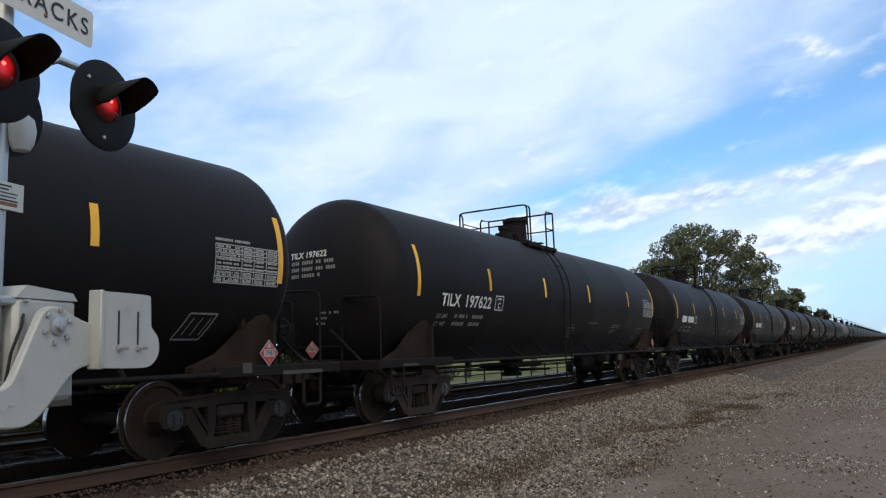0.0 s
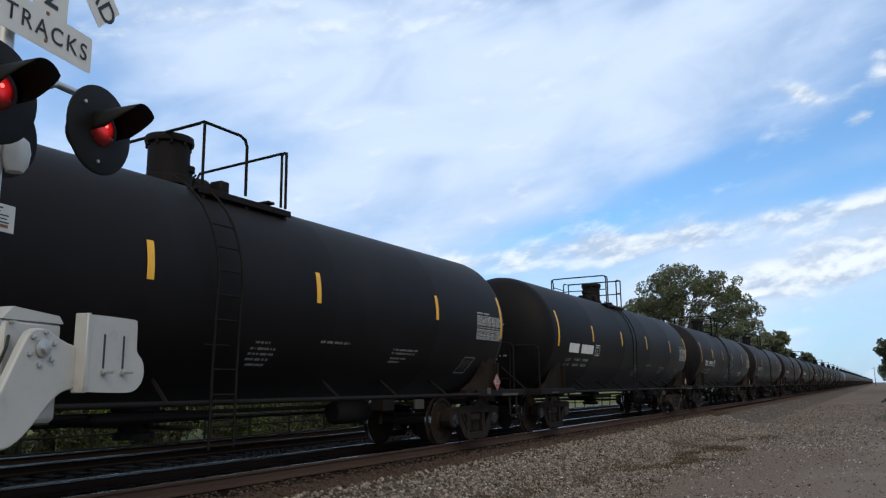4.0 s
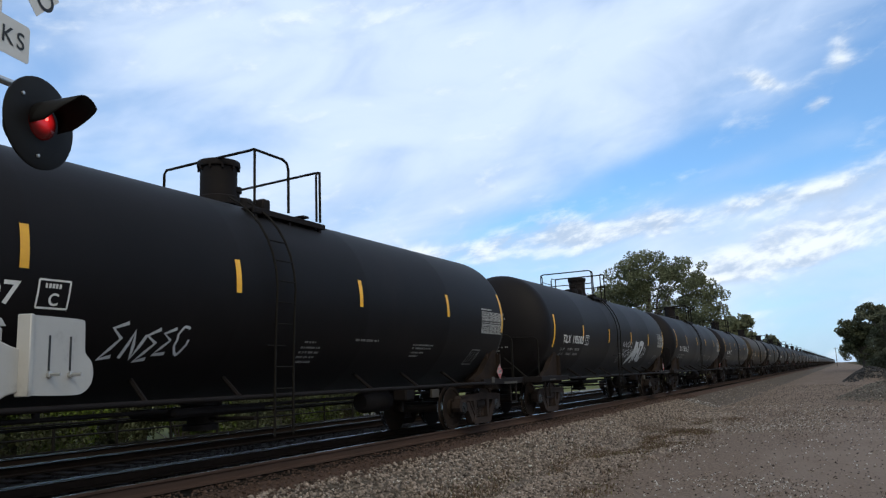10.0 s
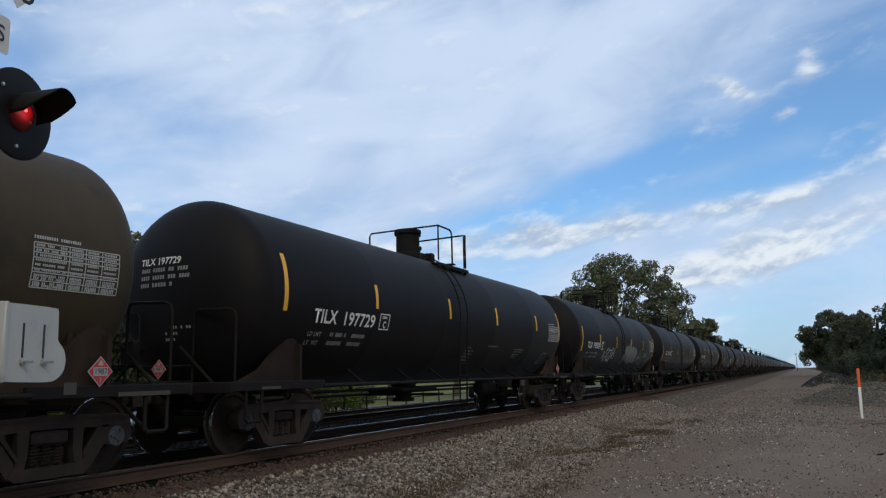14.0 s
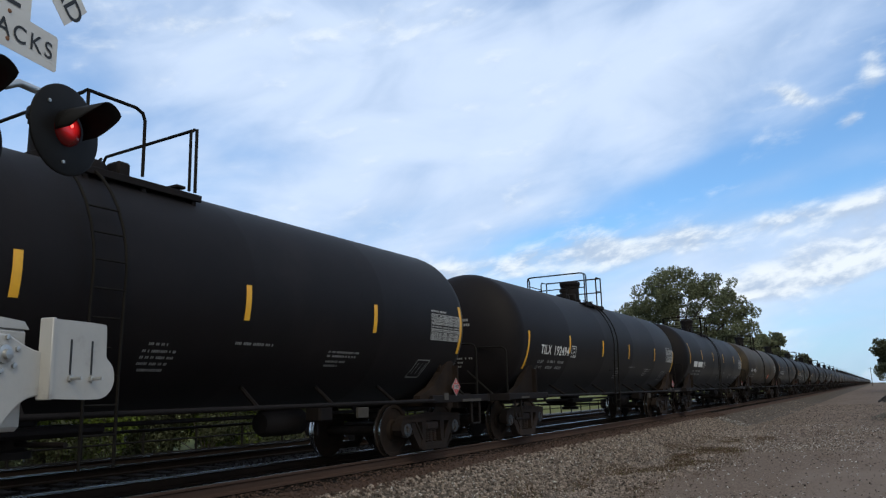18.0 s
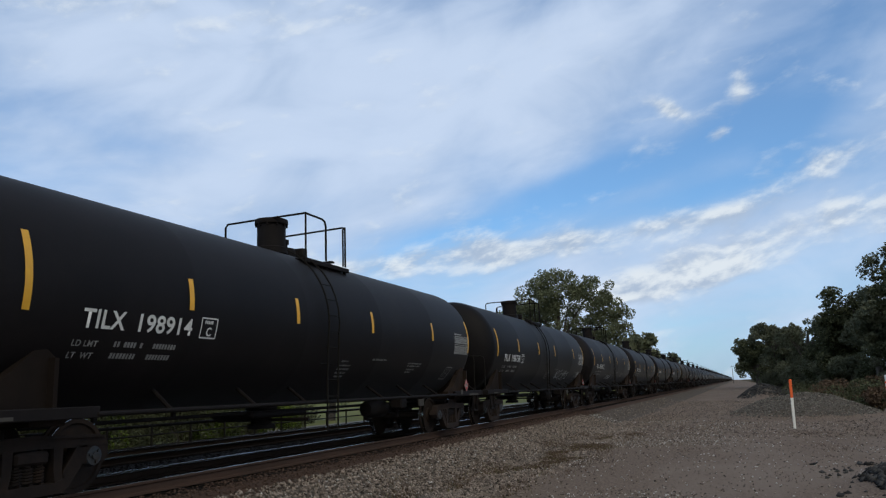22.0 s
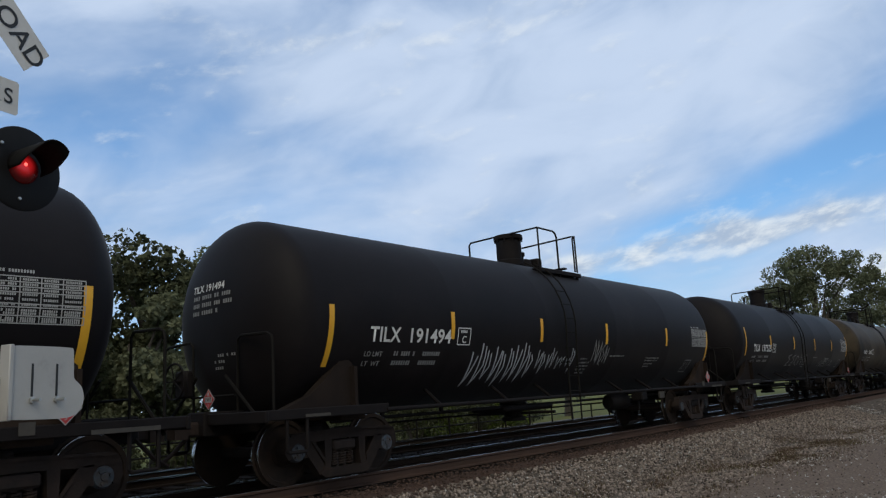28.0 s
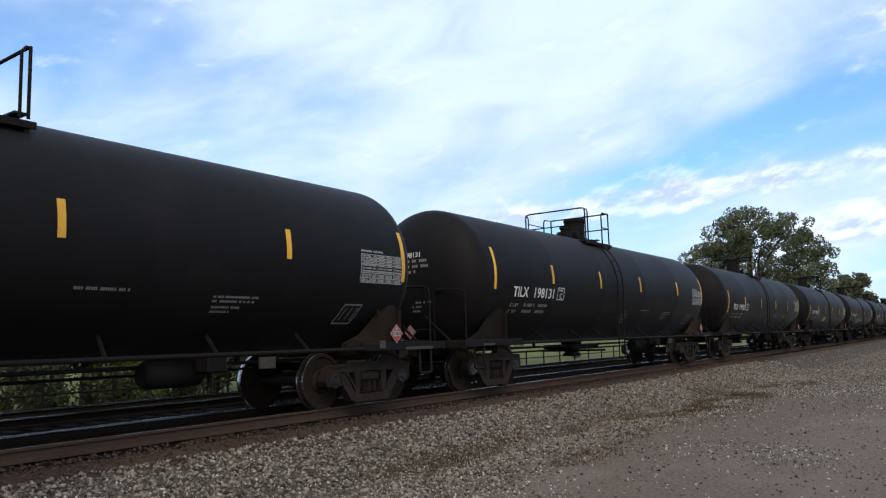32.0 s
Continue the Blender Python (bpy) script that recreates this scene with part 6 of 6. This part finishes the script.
    part("rust_band", Shape().box((-0.16, -0.0795, zn - 0.05), (0.2, 0.002, 0.02)), RUSTSPOT, nt, "brown rust streak")
    return t


def rounded(outline, times=2):
    """Cuts the corners of an outline until it runs in smooth curves."""
    for _ in range(times):
        out = []
        for (a, b), (c, d) in zip(outline, outline[1:] + outline[:1]):
            if math.hypot(c - a, d - b) < 0.012:
                out.append(((a + c) / 2, (b + d) / 2))
            else:
                out += [(a * 0.78 + c * 0.22, b * 0.78 + d * 0.22), (a * 0.22 + c * 0.78, b * 0.22 + d * 0.78)]
        outline = out
    return outline


def gate_mechanism():
    m = pose(3.87, 2.36, GROUND, 0, 0, 104.5)
    G = -GROUND
    t = thing("gate_mechanism", "silver-grey crossing gate mechanism clamped to the signal pole", "gate mechanism", at=m)
    part("case", Shape().box((0.19, 0.1, 1.24 + G), (0.5, 0.4, 0.64), 0.03), GREYPAINT, t, "grey steel mechanism case")
    part("case_lid", Shape().prism([(-0.06, 1.55 + G), (0.44, 1.55 + G), (0.4, 1.6 + G), (0.02, 1.63 + G)], -0.1, 0.3, "Y"), GREYPAINT, t)
    for z in (1.53, 1.03):
        c = part("pole_clamp", Shape().box((-0.1, 0.0, z + G), (0.28, 0.17, 0.055), 0.015), GALV, t, "galvanised pole clamp")
        for x in (-0.2, 0.0):
            part("bolt", Shape().tube([(x, -0.14, z + G), (x, 0.12, z + G)], 0.012, 6), GALV, c)
    # the arm support casting swings in the plane of the road gate
    o = [(-0.5, 0.82), (-0.19, 0.79), (-0.08, 0.84), (0.04, 0.95), (0.13, 1.05), (0.23, 1.12), (0.42, 1.14), (0.42, 1.39), (0.28, 1.4), (0.16, 1.44), (0.07, 1.485), (-0.01, 1.49), (-0.06, 1.47), (-0.1, 1.42), (-0.23, 1.15), (-0.3, 1.02), (-0.5, 1.01)]
    ar = part("arm_casting", Shape().prism([(a, b + G) for a, b in rounded(o)], -0.32, -0.262, "Y"), GREYPAINT, t, "flat S-shaped grey arm casting", 35)
    bv = ar.modifiers.new("edge", "BEVEL")
    bv.width, bv.segments, bv.limit_method, bv.angle_limit = 0.012, 3, "ANGLE", radians(50)
    for x, w in ((-0.4, 0.05), (-0.33, 0.03), (-0.28, 0.04), (-0.36, 0.02)):
        part("cast_mark", Shape().box((x, -0.3215, 0.9 + G + (0.03 if w > 0.03 else 0)), (w, 0.004, 0.018), 0.001), GREYPAINT, ar)
    part("pivot_cap", Shape().lathe([(0.055, -0.32), (0.055, -0.335), (0.03, -0.34), (0.028, -0.365), (0.0, -0.368)], 18, (0.03, 0, 1.37 + G), "Y"), GALV, ar, "round pivot cap")
    for k in range(6):
        a = radians(60 * k + 20)
        part("bolt", Shape().lathe([(0.018, -0.32), (0.018, -0.335), (0.0, -0.338)], 6, (0.03 + 0.1 * math.cos(a), 0, 1.37 + G + 0.1 * math.sin(a)), "Y"), GALV, ar)
    # slotted adapter plate with a rounded heel
    o = [(0.34, 1.12), (0.35, 1.11), (0.76, 1.1), (0.84, 1.12), (0.9, 1.17), (0.92, 1.24), (0.9, 1.32), (0.83, 1.375), (0.825, 1.4), (0.82, 1.585), (0.805, 1.6), (0.35, 1.6), (0.34, 1.59)]
    pl = part("adapter_plate", Shape().prism([(a, b + G) for a, b in rounded(o)], -0.38, -0.35, "Y"), GREYPAINT, t, "slotted grey adapter plate", 35)
    part("flange", Shape().box((0.33, -0.345, 1.355 + G), (0.035, 0.1, 0.5), 0.006), GREYPAINT, pl)
    for x in (0.495, 0.685):
        part("slot", Shape().box((x, -0.3815, 1.37 + G), (0.016, 0.003, 0.22)), SIGNINK, pl, "dark slot")
        part("bolt", Shape().tube([(x, -0.37, 1.235 + G), (x, -0.47, 1.235 + G)], 0.011, 6), GALV, pl)
        part("nut", Shape().lathe([(0.024, -0.38), (0.024, -0.4), (0.0, -0.402)], 6, (x, 0, 1.235 + G), "Y"), GALV, pl)
    part("cable", Shape().tube([(0.0, -0.1, 1.45 + G), (-0.05, -0.14, 1.38 + G), (-0.1, -0.12, 1.22 + G), (-0.1, -0.08, 1.0 + G)], 0.01, 6), SIGNINK, t, "black cable")
    return t


# ---------------------------------------------------------------- build the place
build_ground()
crossing_signal()
gate_mechanism()
marker(10.4, 30.6, 1.75, True)
marker(12.05, 21.6, 1.75, False)
far_side()
plant_all()
for px, py, ph in ((7, 420, 9), (-9, 520, 9)):
    far_pole(px, py, ph)

CARS = {}
for number in range(-62, 31):
    CARS[number] = tank_car(number)

paint_graffiti()
stones()
verges()
track("track_near", 0.0, "railway track with rusty rails and dark ties", 0.0, 130)
track("track_far", -4.2, "second railway track with rusty rails and dark ties", 3.0, 120)
motions()
